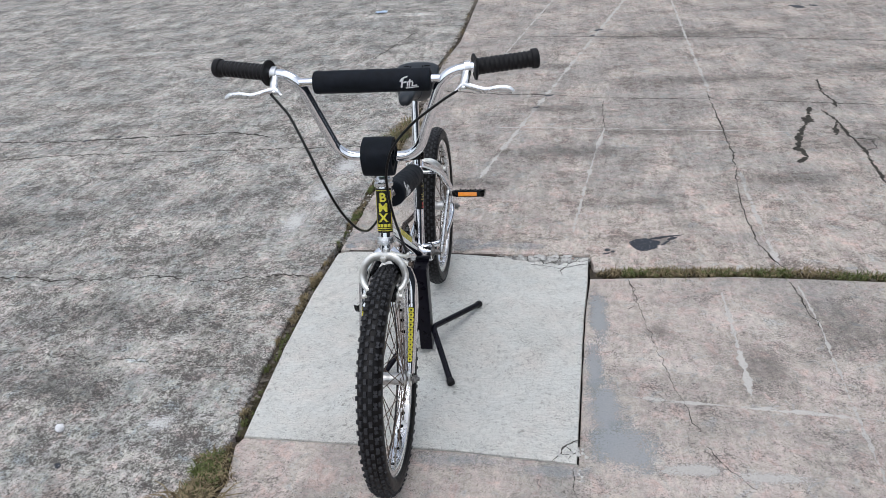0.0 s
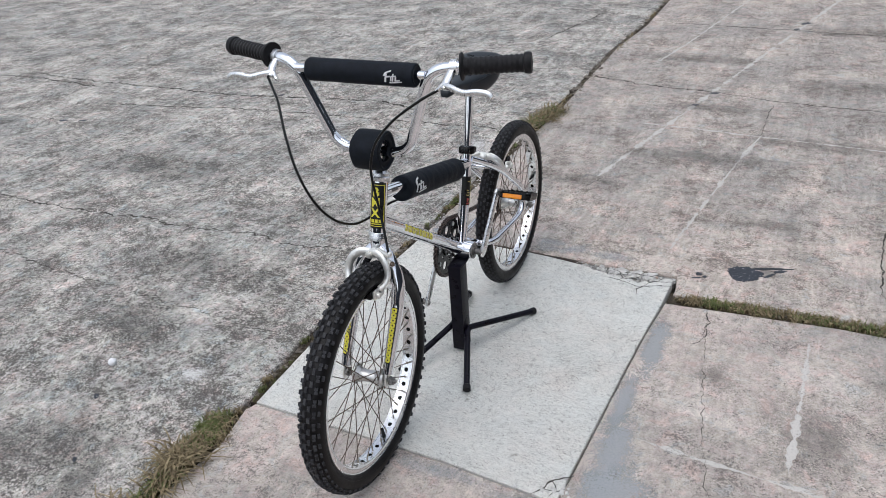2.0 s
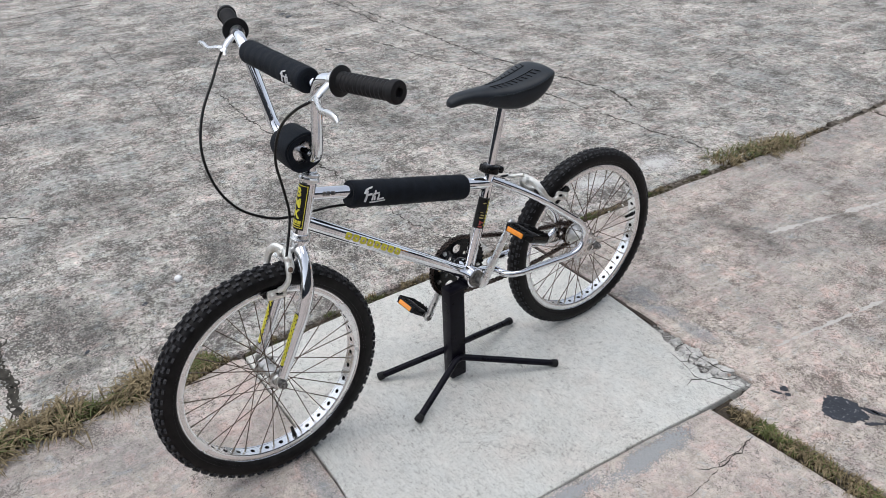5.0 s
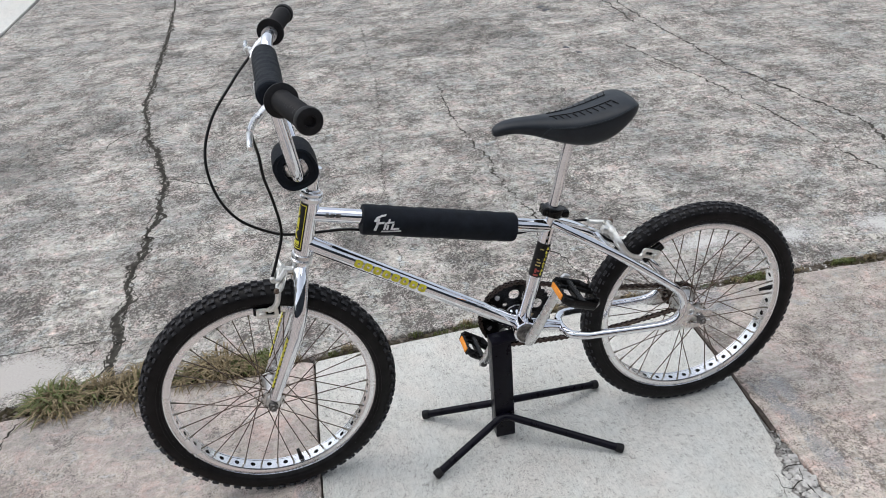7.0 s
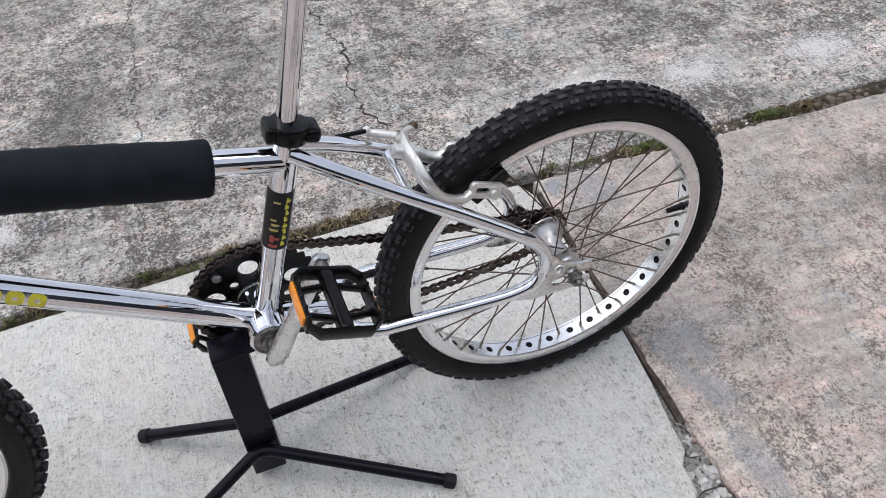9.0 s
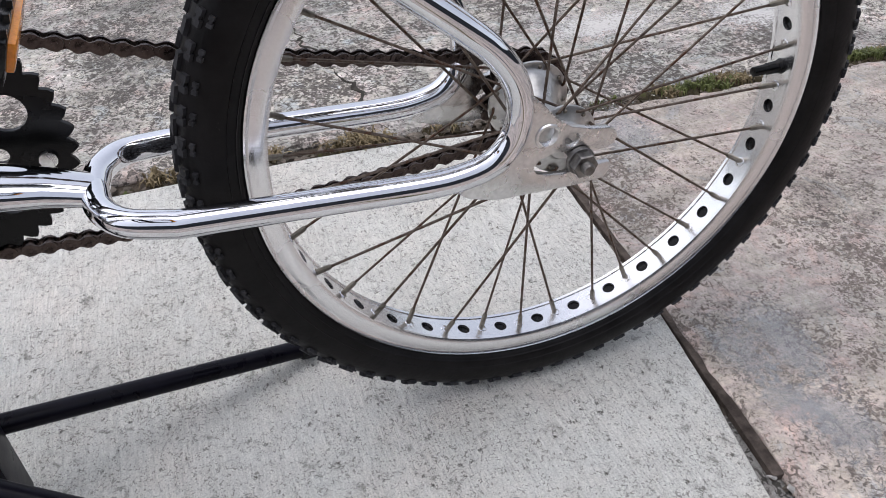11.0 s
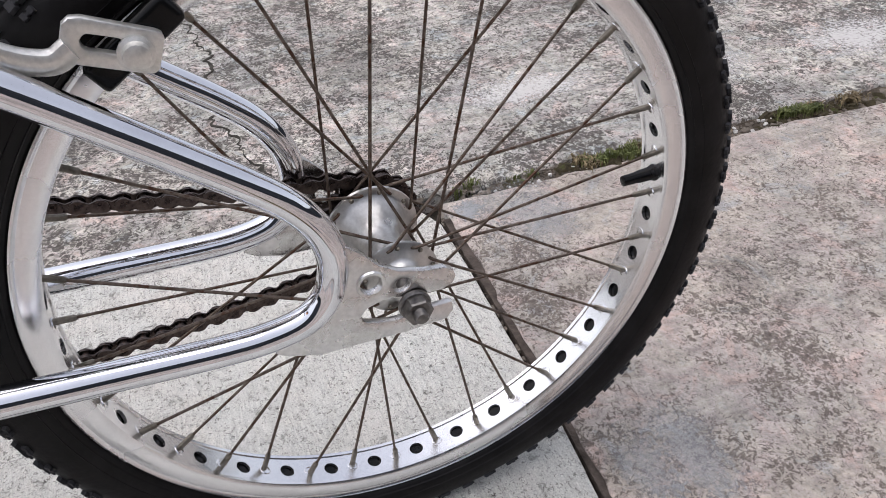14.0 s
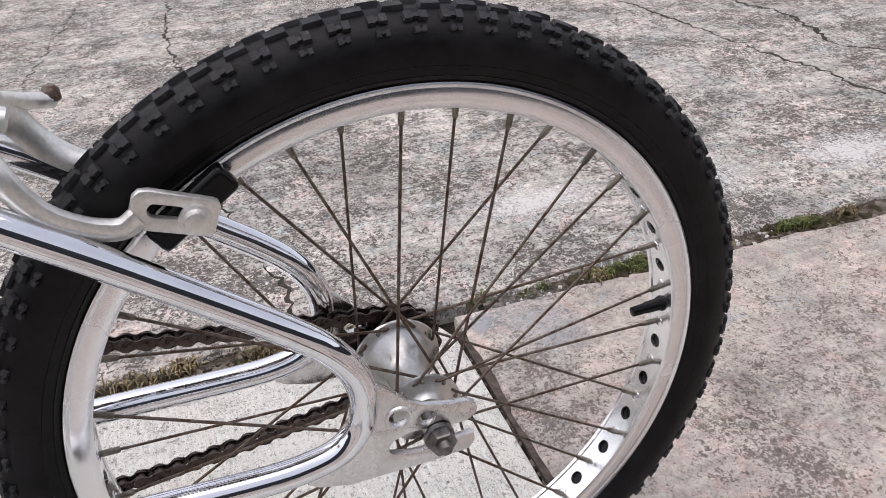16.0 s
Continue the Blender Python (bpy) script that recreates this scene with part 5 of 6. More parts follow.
def chain_points():
    """Pins one half inch apart round the two sprockets."""
    d = COG - RING
    D, base = math.hypot(d.y, d.z), math.atan2(d.z, d.y)
    off = math.acos((R_RING - R_COG) / D)
    a_up, a_lo = base + off, base - off
    pts, n = [], 60
    P = lambda c, r, a: V((RING.x, c.y + r * math.cos(a), c.z + r * math.sin(a)))
    for k in range(n + 1):
        pts.append(P(RING, R_RING, a_up + (2 * math.pi - 2 * off) * k / n))
    lo0, lo1 = P(RING, R_RING, a_lo), P(COG, R_COG, a_lo)
    for k in range(1, 30):
        q = lo0.lerp(lo1, k / 30)
        q.z -= 0.014 * math.sin(math.pi * k / 30)
        pts.append(q)
    for k in range(n + 1):
        pts.append(P(COG, R_COG, a_lo + 2 * off * k / n))
    up1 = P(RING, R_RING, a_up)
    up0 = P(COG, R_COG, a_up)
    for k in range(1, 30):
        pts.append(up0.lerp(up1, k / 30) - V((0, 0, 0.010 * math.sin(math.pi * k / 30))))
    pts.append(pts[0])
    ln = [0.0]
    for a, b in zip(pts, pts[1:]):
        ln.append(ln[-1] + (b - a).length)
    count = 2 * round(ln[-1] / 0.0127 / 2)
    out, j = [], 0
    for i in range(count):
        s = ln[-1] * i / count
        while ln[j + 1] < s:
            j += 1
        out.append(pts[j].lerp(pts[j + 1], (s - ln[j]) / (ln[j + 1] - ln[j])))
    return out


def link_mesh(name, xs):
    """Two figure-of-eight side plates and a pin or roller, local y along the chain."""
    bm = bmesh.new()
    lp = []
    for end in (1, -1):
        for k in range(7):
            t = radians(-112 + 224 * k / 6)
            lp.append((end * (0.00635 + 0.0050 * math.cos(t)), end * 0.0050 * math.sin(t)))
        lp.append((0, end * 0.0027))
    for s in (1, -1):
        q = [[bm.verts.new((s * x, y, z)) for y, z in lp] for x in (xs, xs + 0.001)]
        bm.faces.new(q[0] if s < 0 else q[0][::-1])
        bm.faces.new(q[1][::-1] if s < 0 else q[1])
        for k in range(16):
            bm.faces.new((q[0][k], q[0][(k + 1) % 16], q[1][(k + 1) % 16], q[1][k]))
    for y in (-0.00635, 0.00635):
        lathe([(-xs - 0.0014, 0.0018), (xs + 0.0014, 0.0018)], 8, "x", Matrix.Translation((0, y, 0)), bm=bm)
        lathe([(-xs, 0.0036), (xs, 0.0036)], 8, "x", Matrix.Translation((0, y, 0)), bm=bm)
    bmesh.ops.recalc_face_normals(bm, faces=bm.faces)
    me = bpy.data.meshes.new(name)
    bm.to_mesh(me)
    bm.free()
    return me


pins = chain_points()
wide, slim = link_mesh("outer_link", 0.0035), link_mesh("inner_link", 0.0022)
chain = None
for i, a in enumerate(pins):
    b = pins[(i + 1) % len(pins)]
    ang = math.atan2(b.z - a.z, b.y - a.y)
    m = Matrix.Translation((a + b) / 2) @ Matrix.Rotation(ang, 4, "X")
    if chain is None:
        chain = link("chain", wide, CHAIN, bicycle, "rusty brown bicycle chain", m, False)
        back = m.inverted()
    else:
        link("link", wide if i % 2 == 0 else slim, CHAIN, chain, "", back @ m, False)

# ---- the stand under the bottom bracket ----
stand = thing("display_stand", "black steel bicycle stand with four spread feet under the frame", "stand")
part("post", box(bmesh.new(), (0.036, 0.045, 0.268), pose(0.009, -0.080, 0.146), 0.003), PAINT, stand, "square black steel post")
part("cradle", box(bmesh.new(), (0.040, 0.058, 0.005), pose(0.008, -0.072, 0.2750, 4), 0.002), PAINT, stand)
for s, f0, f1, mid in ((1, (0.098, -0.259, 0.0115), (0.143, 0.152, 0.0115), (0.030, -0.084, 0.078)), (-1, (-0.102, -0.245, 0.0115), (-0.081, 0.181, 0.0115), (-0.016, -0.084, 0.078))):
    path = bend_path([f0, mid, f1], 0.035, 8)
    part("leg", tube(path, 0.0085, 16), PAINT, stand, "bent black tube leg")
    for f, g in ((f0, path[1]), (f1, path[-2])):
        d = (V(f) - V(g)).normalized()
        part("foot_cap", tube([V(f) - d * 0.012, V(f) - d * 0.010, V(f) + d * 0.003, V(f) + d * 0.005], [0.0088, 0.0108, 0.0108, 0.008], 14), GRIP, stand, "black rubber foot cap")

# ---- the ground: concrete slabs with open joints over soil ----
rng = random.Random(4)
bm = bmesh.new()
half = 400.0
vs = [bm.verts.new(q) for q in ((-half, -half, -0.030), (half, -half, -0.030), (half, half, -0.030), (-half, half, -0.030))]
bm.faces.new(vs)
ground = part("ground", bm, SOIL, None, "dark soil under and around the slabs", None, False)
tagged(ground, "dark soil under and around the slabs", "ground", kind="structure")
pavement = thing("pavement", "weathered outdoor concrete slabs with mossy joints", "pavement", kind="structure")


def ragged(pts, step, rough, seed, closed=True, far=3.0):
    """Walks round an outline in short steps with a chipped, wandering edge; far off the steps grow."""
    out = []
    n = len(pts)
    for i in range(n if closed else n - 1):
        a, b = V((*pts[i], 0)), V((*pts[(i + 1) % n], 0))
        d = b - a
        L = d.length
        side = V((-d.y, d.x, 0)).normalized()
        s = 0.0
        while s < L - step * 0.4:
            q = a + d * (s / L)
            k = (1.0 if closed else 0.6) * noise.noise(q * 9 + V((seed, 0, 0))) + 0.6 * noise.noise(q * 31 + V((seed, 5, 0))) + 0.35 * noise.noise(q * 90 + V((seed, 9, 0)))
            if not closed:
                k += 0.25 * noise.noise(q * 55 + V((seed, 2, 0)))
            out.append(q + side * k * rough * (0 if s == 0 and step > 1 else 1))
            s += step if q.length < far else max(step, 0.12 * q.length)
    if not closed:
        out.append(V((*pts[-1], 0)))
    return out


def slab(outline, material, label, rough=0.006, seed=0.0, step=0.014, chip=0.006, level=0.0):
    loop = ragged(outline, step, rough, seed)
    bm = bmesh.new()
    n = len(loop)
    rings = []
    for inset, z in ((chip * 2.0, 0.0), (chip * 0.5, -0.0018), (0.0, -0.007), (-0.001, -0.09)):
        ring = []
        for i, q in enumerate(loop):
            d = loop[(i + 2) % n] - loop[i - 2]
            side = V((-d.y, d.x, 0)).normalized()
            w = 0.6 + 0.8 * abs(noise.noise(q * 14 + V((seed, 3, 0))))
            ring.append(bm.verts.new(q + side * inset * w + V((0, 0, z + level))))
        rings.append(ring)
    for r1, r0 in zip(rings, rings[1:]):
        for k in range(n):
            bm.faces.new((r0[k], r0[(k + 1) % n], r1[(k + 1) % n], r1[k]))
    bm.faces.new(rings[0])
    return part("slab", bm, material, pavement, label, None, False)


# the long joint runs away from the camera's first place; the patch is let in beside it
slab([(-0.462, -9.0), (-0.480, -1.31), (-0.498, -1.03), (-0.470, -0.69), (-0.447, -0.47), (-0.462, -0.10), (-0.456, 0.246), (-0.424, 0.59), (-0.412, 1.07), (-0.364, 1.89), (-0.358, 3.12), (-0.300, 3.67), (-0.290, 5.2), (-0.20, 12), (-14, 12), (-14, -2.39), (-5, -2.39), (-5, -9)],
     OLD, "old grey concrete slab with dark lichen and cracks", 0.010, 1.0, chip=0.009)
slab([(-5.02, -9), (-5.02, -2.42), (-14, -2.42), (-14, -9)], PALE, "paler old concrete slab", 0.006, 2.0, 0.2)
slab([(-0.418, -0.486), (0.128, -0.512), (0.431, -0.545), (0.470, 0.10), (0.492, 0.340), (0.4975, 0.478), (0.478, 0.484), (0.467, 0.462), (0.451, 0.467), (0.436, 0.443), (0.412, 0.449), (0.396, 0.431), (0.372, 0.446), (0.35, 0.437), (0.331, 0.453), (0.300, 0.447), (0.281, 0.464), (0.24, 0.467), (0.221, 0.483), (0.17, 0.490), (0.10, 0.503), (-0.02, 0.5155), (-0.36, 0.529), (-0.404, 0.512), (-0.424, 0.246), (-0.428, -0.10)],
     PALE, "smooth pale concrete patch", 0.0012, 5.0, chip=0.0016)
slab([(-0.402, 0.544), (-0.30, 0.539), (-0.02, 0.5245), (0.10, 0.5145), (0.21, 0.509), (0.508, 0.508), (0.512, 0.392), (0.70, 0.402), (0.995, 0.410), (1.46, 0.372), (2.6, 0.34), (12, 0.2), (12, 12), (-0.17, 12), (-0.262, 5.2), (-0.270, 3.67), (-0.330, 3.12), (-0.332, 1.89), (-0.376, 1.07)],
     WORN, "tan and grey concrete slab with pale scuffs", 0.006, 7.0, chip=0.0045)
slab([(-0.420, -9), (12, -9), (12, 0.165), (2.6, 0.30), (1.46, 0.325), (0.995, 0.355), (0.70, 0.345), (0.4985, 0.336), (0.4745, 0.10), (0.4355, -0.5485), (0.128, -0.5155), (-0.415, -0.491), (-0.428, -0.52), (-0.405, -0.66), (-0.425, -0.80), (-0.432, -1.03), (-0.424, -1.31)],
     TAN, "tan concrete slab in front of the patch", 0.0016, 9.0, chip=0.0022)


slab([(0.500, 0.470), (0.472, 0.476), (0.447, 0.448), (0.40, 0.425), (0.35, 0.430), (0.30, 0.440), (0.24, 0.464), (0.17, 0.482), (0.10, 0.496), (0.10, 0.514), (0.19, 0.507), (0.36, 0.502), (0.500, 0.497)],
     RUBBLE, "crumbled broken edge of the patch", 0.004, 17.0, chip=0.003, level=-0.0095)


def ribbon(name, pts, width, material, label, seed, lift=0.0012, rough=0.02, parent=None):
    """A thin wandering line on the slabs: a dirt-filled crack or a scuff."""
    loop = ragged(pts, 0.008, rough, seed, closed=False, far=6.0)
    bm = bmesh.new()
    rows = []
    n = len(loop)
    for i, q in enumerate(loop):
        d = loop[min(i + 1, n - 1)] - loop[max(i - 1, 0)]
        side = V((-d.y, d.x, 0)).normalized()
        w = width * max(0.06, 0.50 + 1.0 * noise.noise(q * 13 + V((seed, 1, 0))) + 0.9 * noise.noise(q * 62 + V((seed, 2, 0)))) * min(1, 0.25 + min(i, n - 1 - i) / 6)
        rows.append((bm.verts.new(q + side * w / 2), bm.verts.new(q - side * w / 2)))
    low = [(bm.verts.new(a.co + V((0, 0, 0))), bm.verts.new(b.co)) for a, b in rows]
    for a, b in rows:
        a.co.z = b.co.z = lift
    for k in range(n - 1):
        bm.faces.new((rows[k][0], rows[k + 1][0], rows[k + 1][1], rows[k][1]))
        bm.faces.new((low[k][0], low[k + 1][0], rows[k + 1][0], rows[k][0]))
        bm.faces.new((rows[k][1], rows[k + 1][1], low[k + 1][1], low[k][1]))
    bmesh.ops.recalc_face_normals(bm, faces=bm.faces)
    return part(name, bm, material, parent or pavement, label, None, False)


OLD_CRACKS = [
    ([(-6.6, -1.20), (-5.96, -1.195), (-4.66, -1.15), (-3.87, -1.156), (-3.25, -1.155), (-2.95, -1.165), (-2.83, -1.15), (-2.60, -1.12), (-2.37, -1.10), (-2.20, -1.04), (-2.03, -1.02), (-1.82, -0.975), (-1.66, -0.99), (-1.53, -0.985), (-1.36, -1.015), (-1.24, -1.005), (-1.13, -1.05), (-1.04, -1.05), (-0.92, -1.03), (-0.81, -1.05), (-0.70, -1.03), (-0.61, -1.046), (-0.49, -1.04)], 0.017),
    ([(-1.87, -0.97), (-1.75, -0.80), (-1.62, -0.74)], 0.007),
    ([(-2.60, -1.10), (-2.48, -1.25), (-2.28, -1.30)], 0.006),
    ([(-2.60, 0.33), (-2.44, 0.324), (-2.13, 0.29), (-1.68, 0.305), (-1.57, 0.325), (-1.36, 0.30), (-1.11, 0.325), (-0.96, 0.338), (-0.88, 0.308), (-0.78, 0.306), (-0.60, 0.35), (-0.47, 0.345)], 0.0075),
    ([(-3.9, 1.86), (-3.51, 1.80), (-2.19, 1.76), (-1.31, 1.86), (-1.05, 1.78), (-0.94, 1.82)], 0.012),
    ([(-2.9, 1.45), (-2.4, 1.50), (-2.1, 1.56), (-1.44, 1.59), (-0.77, 1.61), (-0.42, 1.64)], 0.009),
]
SIDE_CRACKS = [
    ([(-6.58, 1.38), (-5.5, 1.32), (-4.6, 1.40)], 0.018),
    ([(-4.43, 1.74), (-3.75, 1.76), (-3.2, 1.70)], 0.010),
    ([(1.13, 0.32), (1.14, 0.17), (1.15, 0.05)], 0.005),
    ([(-0.82, 3.28), (-0.63, 4.07)], 0.012),
    ([(-2.86, -0.45), (-2.82, -0.97)], 0.008),
    ([(-3.95, 0.12), (-2.6, 0.02), (-1.45, -0.13), (-0.54, -0.19)], 0.0022),
    ([(-5.08, -1.15), (-5.08, -0.77), (-5.1, -0.42), (-5.2, 0.4)], 0.010),
]
WORN_CRACKS = [
    ([(-0.31, 2.53), (-0.036, 2.443), (0.15, 2.41), (0.37, 2.384)], 0.011),
    ([(0.37, 2.384), (0.67, 2.3), (1.21, 2.25), (1.57, 2.17), (2.02, 2.08)], 0.0045),
    ([(-0.13, 3.8), (0.58, 3.72), (1.26, 3.63), (1.92, 3.48), (2.45, 3.34)], 0.005),
    ([(1.21, 2.37), (1.20, 2.24), (1.19, 1.99), (1.18, 1.74), (1.17, 1.51), (1.15, 1.29)], 0.0095),
    ([(1.15, 1.29), (1.11, 1.04), (1.09, 0.83), (1.09, 0.59), (1.13, 0.415)], 0.0048),
    ([(1.655, 2.07), (1.60, 1.90), (1.552, 1.78), (1.49, 1.62), (1.455, 1.50), (1.47, 1.40), (1.42, 1.33)], 0.045),
    ([(1.82, 2.55), (1.80, 2.42), (1.78, 2.30), (1.80, 2.15), (1.78, 2.06)], 0.013),
]
FAR_CRACKS = [
    ([(1.70, 2.03), (1.724, 1.85), (1.723, 1.62), (1.726, 1.48), (1.707, 1.31), (1.687, 1.10), (1.66, 0.9)], 0.016),
    ([(1.724, 1.85), (1.68, 1.74), (1.667, 1.66)], 0.024),
    ([(1.72, 1.62), (1.80, 1.60), (1.78, 1.50), (1.73, 1.47)], 0.012),
    ([(0.625, 0.30), (0.641, 0.174), (0.664, -0.013), (0.693, -0.227), (0.716, -0.321), (0.73, -0.42)], 0.0014),
    ([(0.742, -0.469), (0.765, -0.52), (0.789, -0.562), (0.83, -0.61)], 0.0020),
    ([(-0.40, -1.238), (-0.31, -1.26), (-0.161, -1.275), (-0.047, -1.286), (0.1, -1.30)], 0.007),
    ([(-0.61, -1.10), (-0.72, -1.10), (-0.73, -1.20), (-0.73, -1.33), (-0.75, -1.50)], 0.004),
    ([(0.65, 2.25), (0.63, 2.05), (0.63, 1.82)], 0.0042),
    ([(0.625, 0.335), (0.640, 0.27), (0.632, 0.20), (0.610, 0.15)], 0.004),
]
CRACKS = OLD_CRACKS + SIDE_CRACKS + WORN_CRACKS + FAR_CRACKS
for i, (pts, w) in enumerate(CRACKS):
    rough = 0.019 if i == 0 else 0.013 if pts[0][0] > -0.3 else 0.024
    ribbon("crack", pts, w, CRACK, "dirt-filled crack", 20.0 + i, 0.0012, rough)
    if i == 0:
        # crumbling strands beside the long crack
        for k, (wide, off) in enumerate(((0.014, 0.012), (0.010, -0.014), (0.007, 0.020))):
            ribbon("crack", [(x, y + off * math.sin(7.0 * x + k)) for x, y in pts], wide, CRACK, "dirt-filled crack", 90.0 + k, 0.0013 + 0.0001 * k, 0.030)
    if w > 0.012:
        # side strands of the wide ones
        ribbon("crack", pts, w * 0.6, CRACK, "dirt-filled crack", 20.3 + i, 0.0014, rough * 1.1)
        ribbon("crack", pts, w * 0.4, CRACK, "dirt-filled crack", 19.6 + i, 0.0010, rough * 1.3)
BROKEN = [[(0.372, -0.541), (0.392, -0.515), (0.404, -0.486), (0.425, -0.468), (0.447, -0.455)], [(0.392, -0.515), (0.418, -0.512), (0.440, -0.500)], [(0.404, -0.486), (0.415, -0.505), (0.412, -0.535)], [(0.425, -0.560), (0.424, -0.590), (0.425, -0.640)], [(0.498, 0.440), (0.465, 0.432), (0.430, 0.415), (0.395, 0.405), (0.372, 0.418), (0.335, 0.425), (0.300, 0.432)], [(0.470, 0.484), (0.455, 0.455), (0.430, 0.440), (0.418, 0.415)], [(0.405, 0.498), (0.392, 0.460), (0.372, 0.442), (0.368, 0.420)], [(0.340, 0.500), (0.330, 0.470), (0.345, 0.445), (0.335, 0.425)],
          [(0.452, 0.494), (0.430, 0.478), (0.400, 0.476), (0.372, 0.482), (0.335, 0.478), (0.300, 0.488)], [(0.290, 0.496), (0.284, 0.470), (0.295, 0.450)], [(0.240, 0.500), (0.236, 0.480)], [(0.496, 0.462), (0.478, 0.458), (0.455, 0.455)], [(0.418, 0.415), (0.400, 0.390), (0.408, 0.360)]]
for i, pts in enumerate(BROKEN):
    ribbon("crack", pts, 0.0042, CRACK, "crack between broken pieces of the edge", 60.0 + i, 0.0010, 0.008)
SCUFFS = [
    ([(1.10, 5.5), (0.95, 4.87), (0.68, 3.77), (0.34, 2.37), (0.06, 1.2)], 0.030),
    ([(0.42, 5.3), (0.37, 4.99), (0.10, 3.48), (-0.03, 2.85)], 0.020),
    ([(1.36, 5.2), (1.33, 4.79), (1.26, 3.38), (1.22, 2.37)], 0.024),
    ([(0.63, 1.82), (0.57, 1.49), (0.45, 0.68)], 0.017),
    ([(1.16, 1.25), (1.14, 1.04), (1.13, 0.70), (1.12, 0.43)], 0.022),
    ([(1.15, 0.30), (1.15, 0.05), (1.12, -0.452), (1.11, -0.8)], 0.012),
    ([(0.55, -0.285), (0.84, -0.316), (1.19, -0.356), (1.6, -0.40)], 0.016),
    ([(0.905, 0.25), (0.90, 0.0), (0.888, -0.29)], 0.022),
    ([(0.10, 1.86), (0.9, 1.78), (1.45, 1.72)], 0.014),
]
for i, (pts, w) in enumerate(SCUFFS):
    ribbon("scuff", pts, w, STREAK, "pale worn scuff", 40.0 + i, 0.0006, 0.006)


def blot(name, x, y, rx, ry, material, label, seed, lift=0.0015, spiky=0.2, turn=0.0, tip=0.0):
    bm = bmesh.new()
    ring = []
    for k in range(160):
        t = 2 * math.pi * k / 160
        q = V((math.cos(t), math.sin(t), 0))
        r = 1 + 0.4 * noise.noise(q * 1.5 + V((seed, 0, 0))) + 1.5 * spiky * noise.noise(q * 5 + V((seed, 4, 0))) + spiky * noise.noise(q * 14 + V((seed, 7, 0)))
        px, py = rx * r * (q.x + tip * max(0, q.x) ** 6), ry * r * q.y
        ring.append(bm.verts.new((x + px * math.cos(turn) - py * math.sin(turn), y + px * math.sin(turn) + py * math.cos(turn), lift)))
    base = [bm.verts.new((v.co.x * 1.0 + (v.co.x - x) * 0.02, v.co.y + (v.co.y - y) * 0.02, -0.0005)) for v in ring]
    bm.faces.new(ring)
    for k in range(160):
        bm.faces.new((base[k], base[(k + 1) % 160], ring[(k + 1) % 160], ring[k]))
    return part(name, bm, material, pavement, label, None, False)


blot("tar_blot", 0.694, 0.580, 0.050, 0.047, TAR, "black tar blot on the slab", 3.0, 0.0015, 0.09, 0.35, 0.45)
for bx, by, rx, ry, turn in ((0.775, 0.640, 0.042, 0.0055, 0.25), (0.800, 0.628, 0.016, 0.008, 0.5), (0.772, 0.592, 0.020, 0.005, 0.9), (0.742, 0.628, 0.022, 0.006, 0.2), (0.565, 0.540, 0.008, 0.011, 0.2), (0.585, 0.528, 0.006, 0.006, 0.0), (0.560, 0.513, 0.012, 0.004, 0.4)):
    blot("tar_fleck", bx, by, rx, ry, TAR, "thin torn fleck of tar", bx * 90, 0.0012, 0.22, turn, 0.3)
for bx, by, rx in ((-6.38, 2.94, 0.05), (-3.79, 1.34, 0.032), (-2.90, 1.15, 0.022), (-2.78, 1.18, 0.020), (-3.88, 1.33, 0.030), (-2.08, 1.77, 0.018), (-1.92, 1.82, 0.016), (0.705, 3.90, 0.034), (0.66, 3.74, 0.020), (0.353, 2.37, 0.022), (0.293, 2.17, 0.016), (2.20, 4.44, 0.06), (2.32, 4.46, 0.03), (-0.86, -0.62, 0.011), (-0.72, -0.83, 0.009)):
    blot("dark_fleck", bx, by, rx, rx * 0.55, TAR, "small dark fleck of dirt", bx * 31 + by, 0.0016, 0.16, bx)
blot("tar_smear", 0.768, 0.622, 0.060, 0.070, GRIME, "thin dark smear beside the tar blot", 13.0, 0.0009, 0.08)
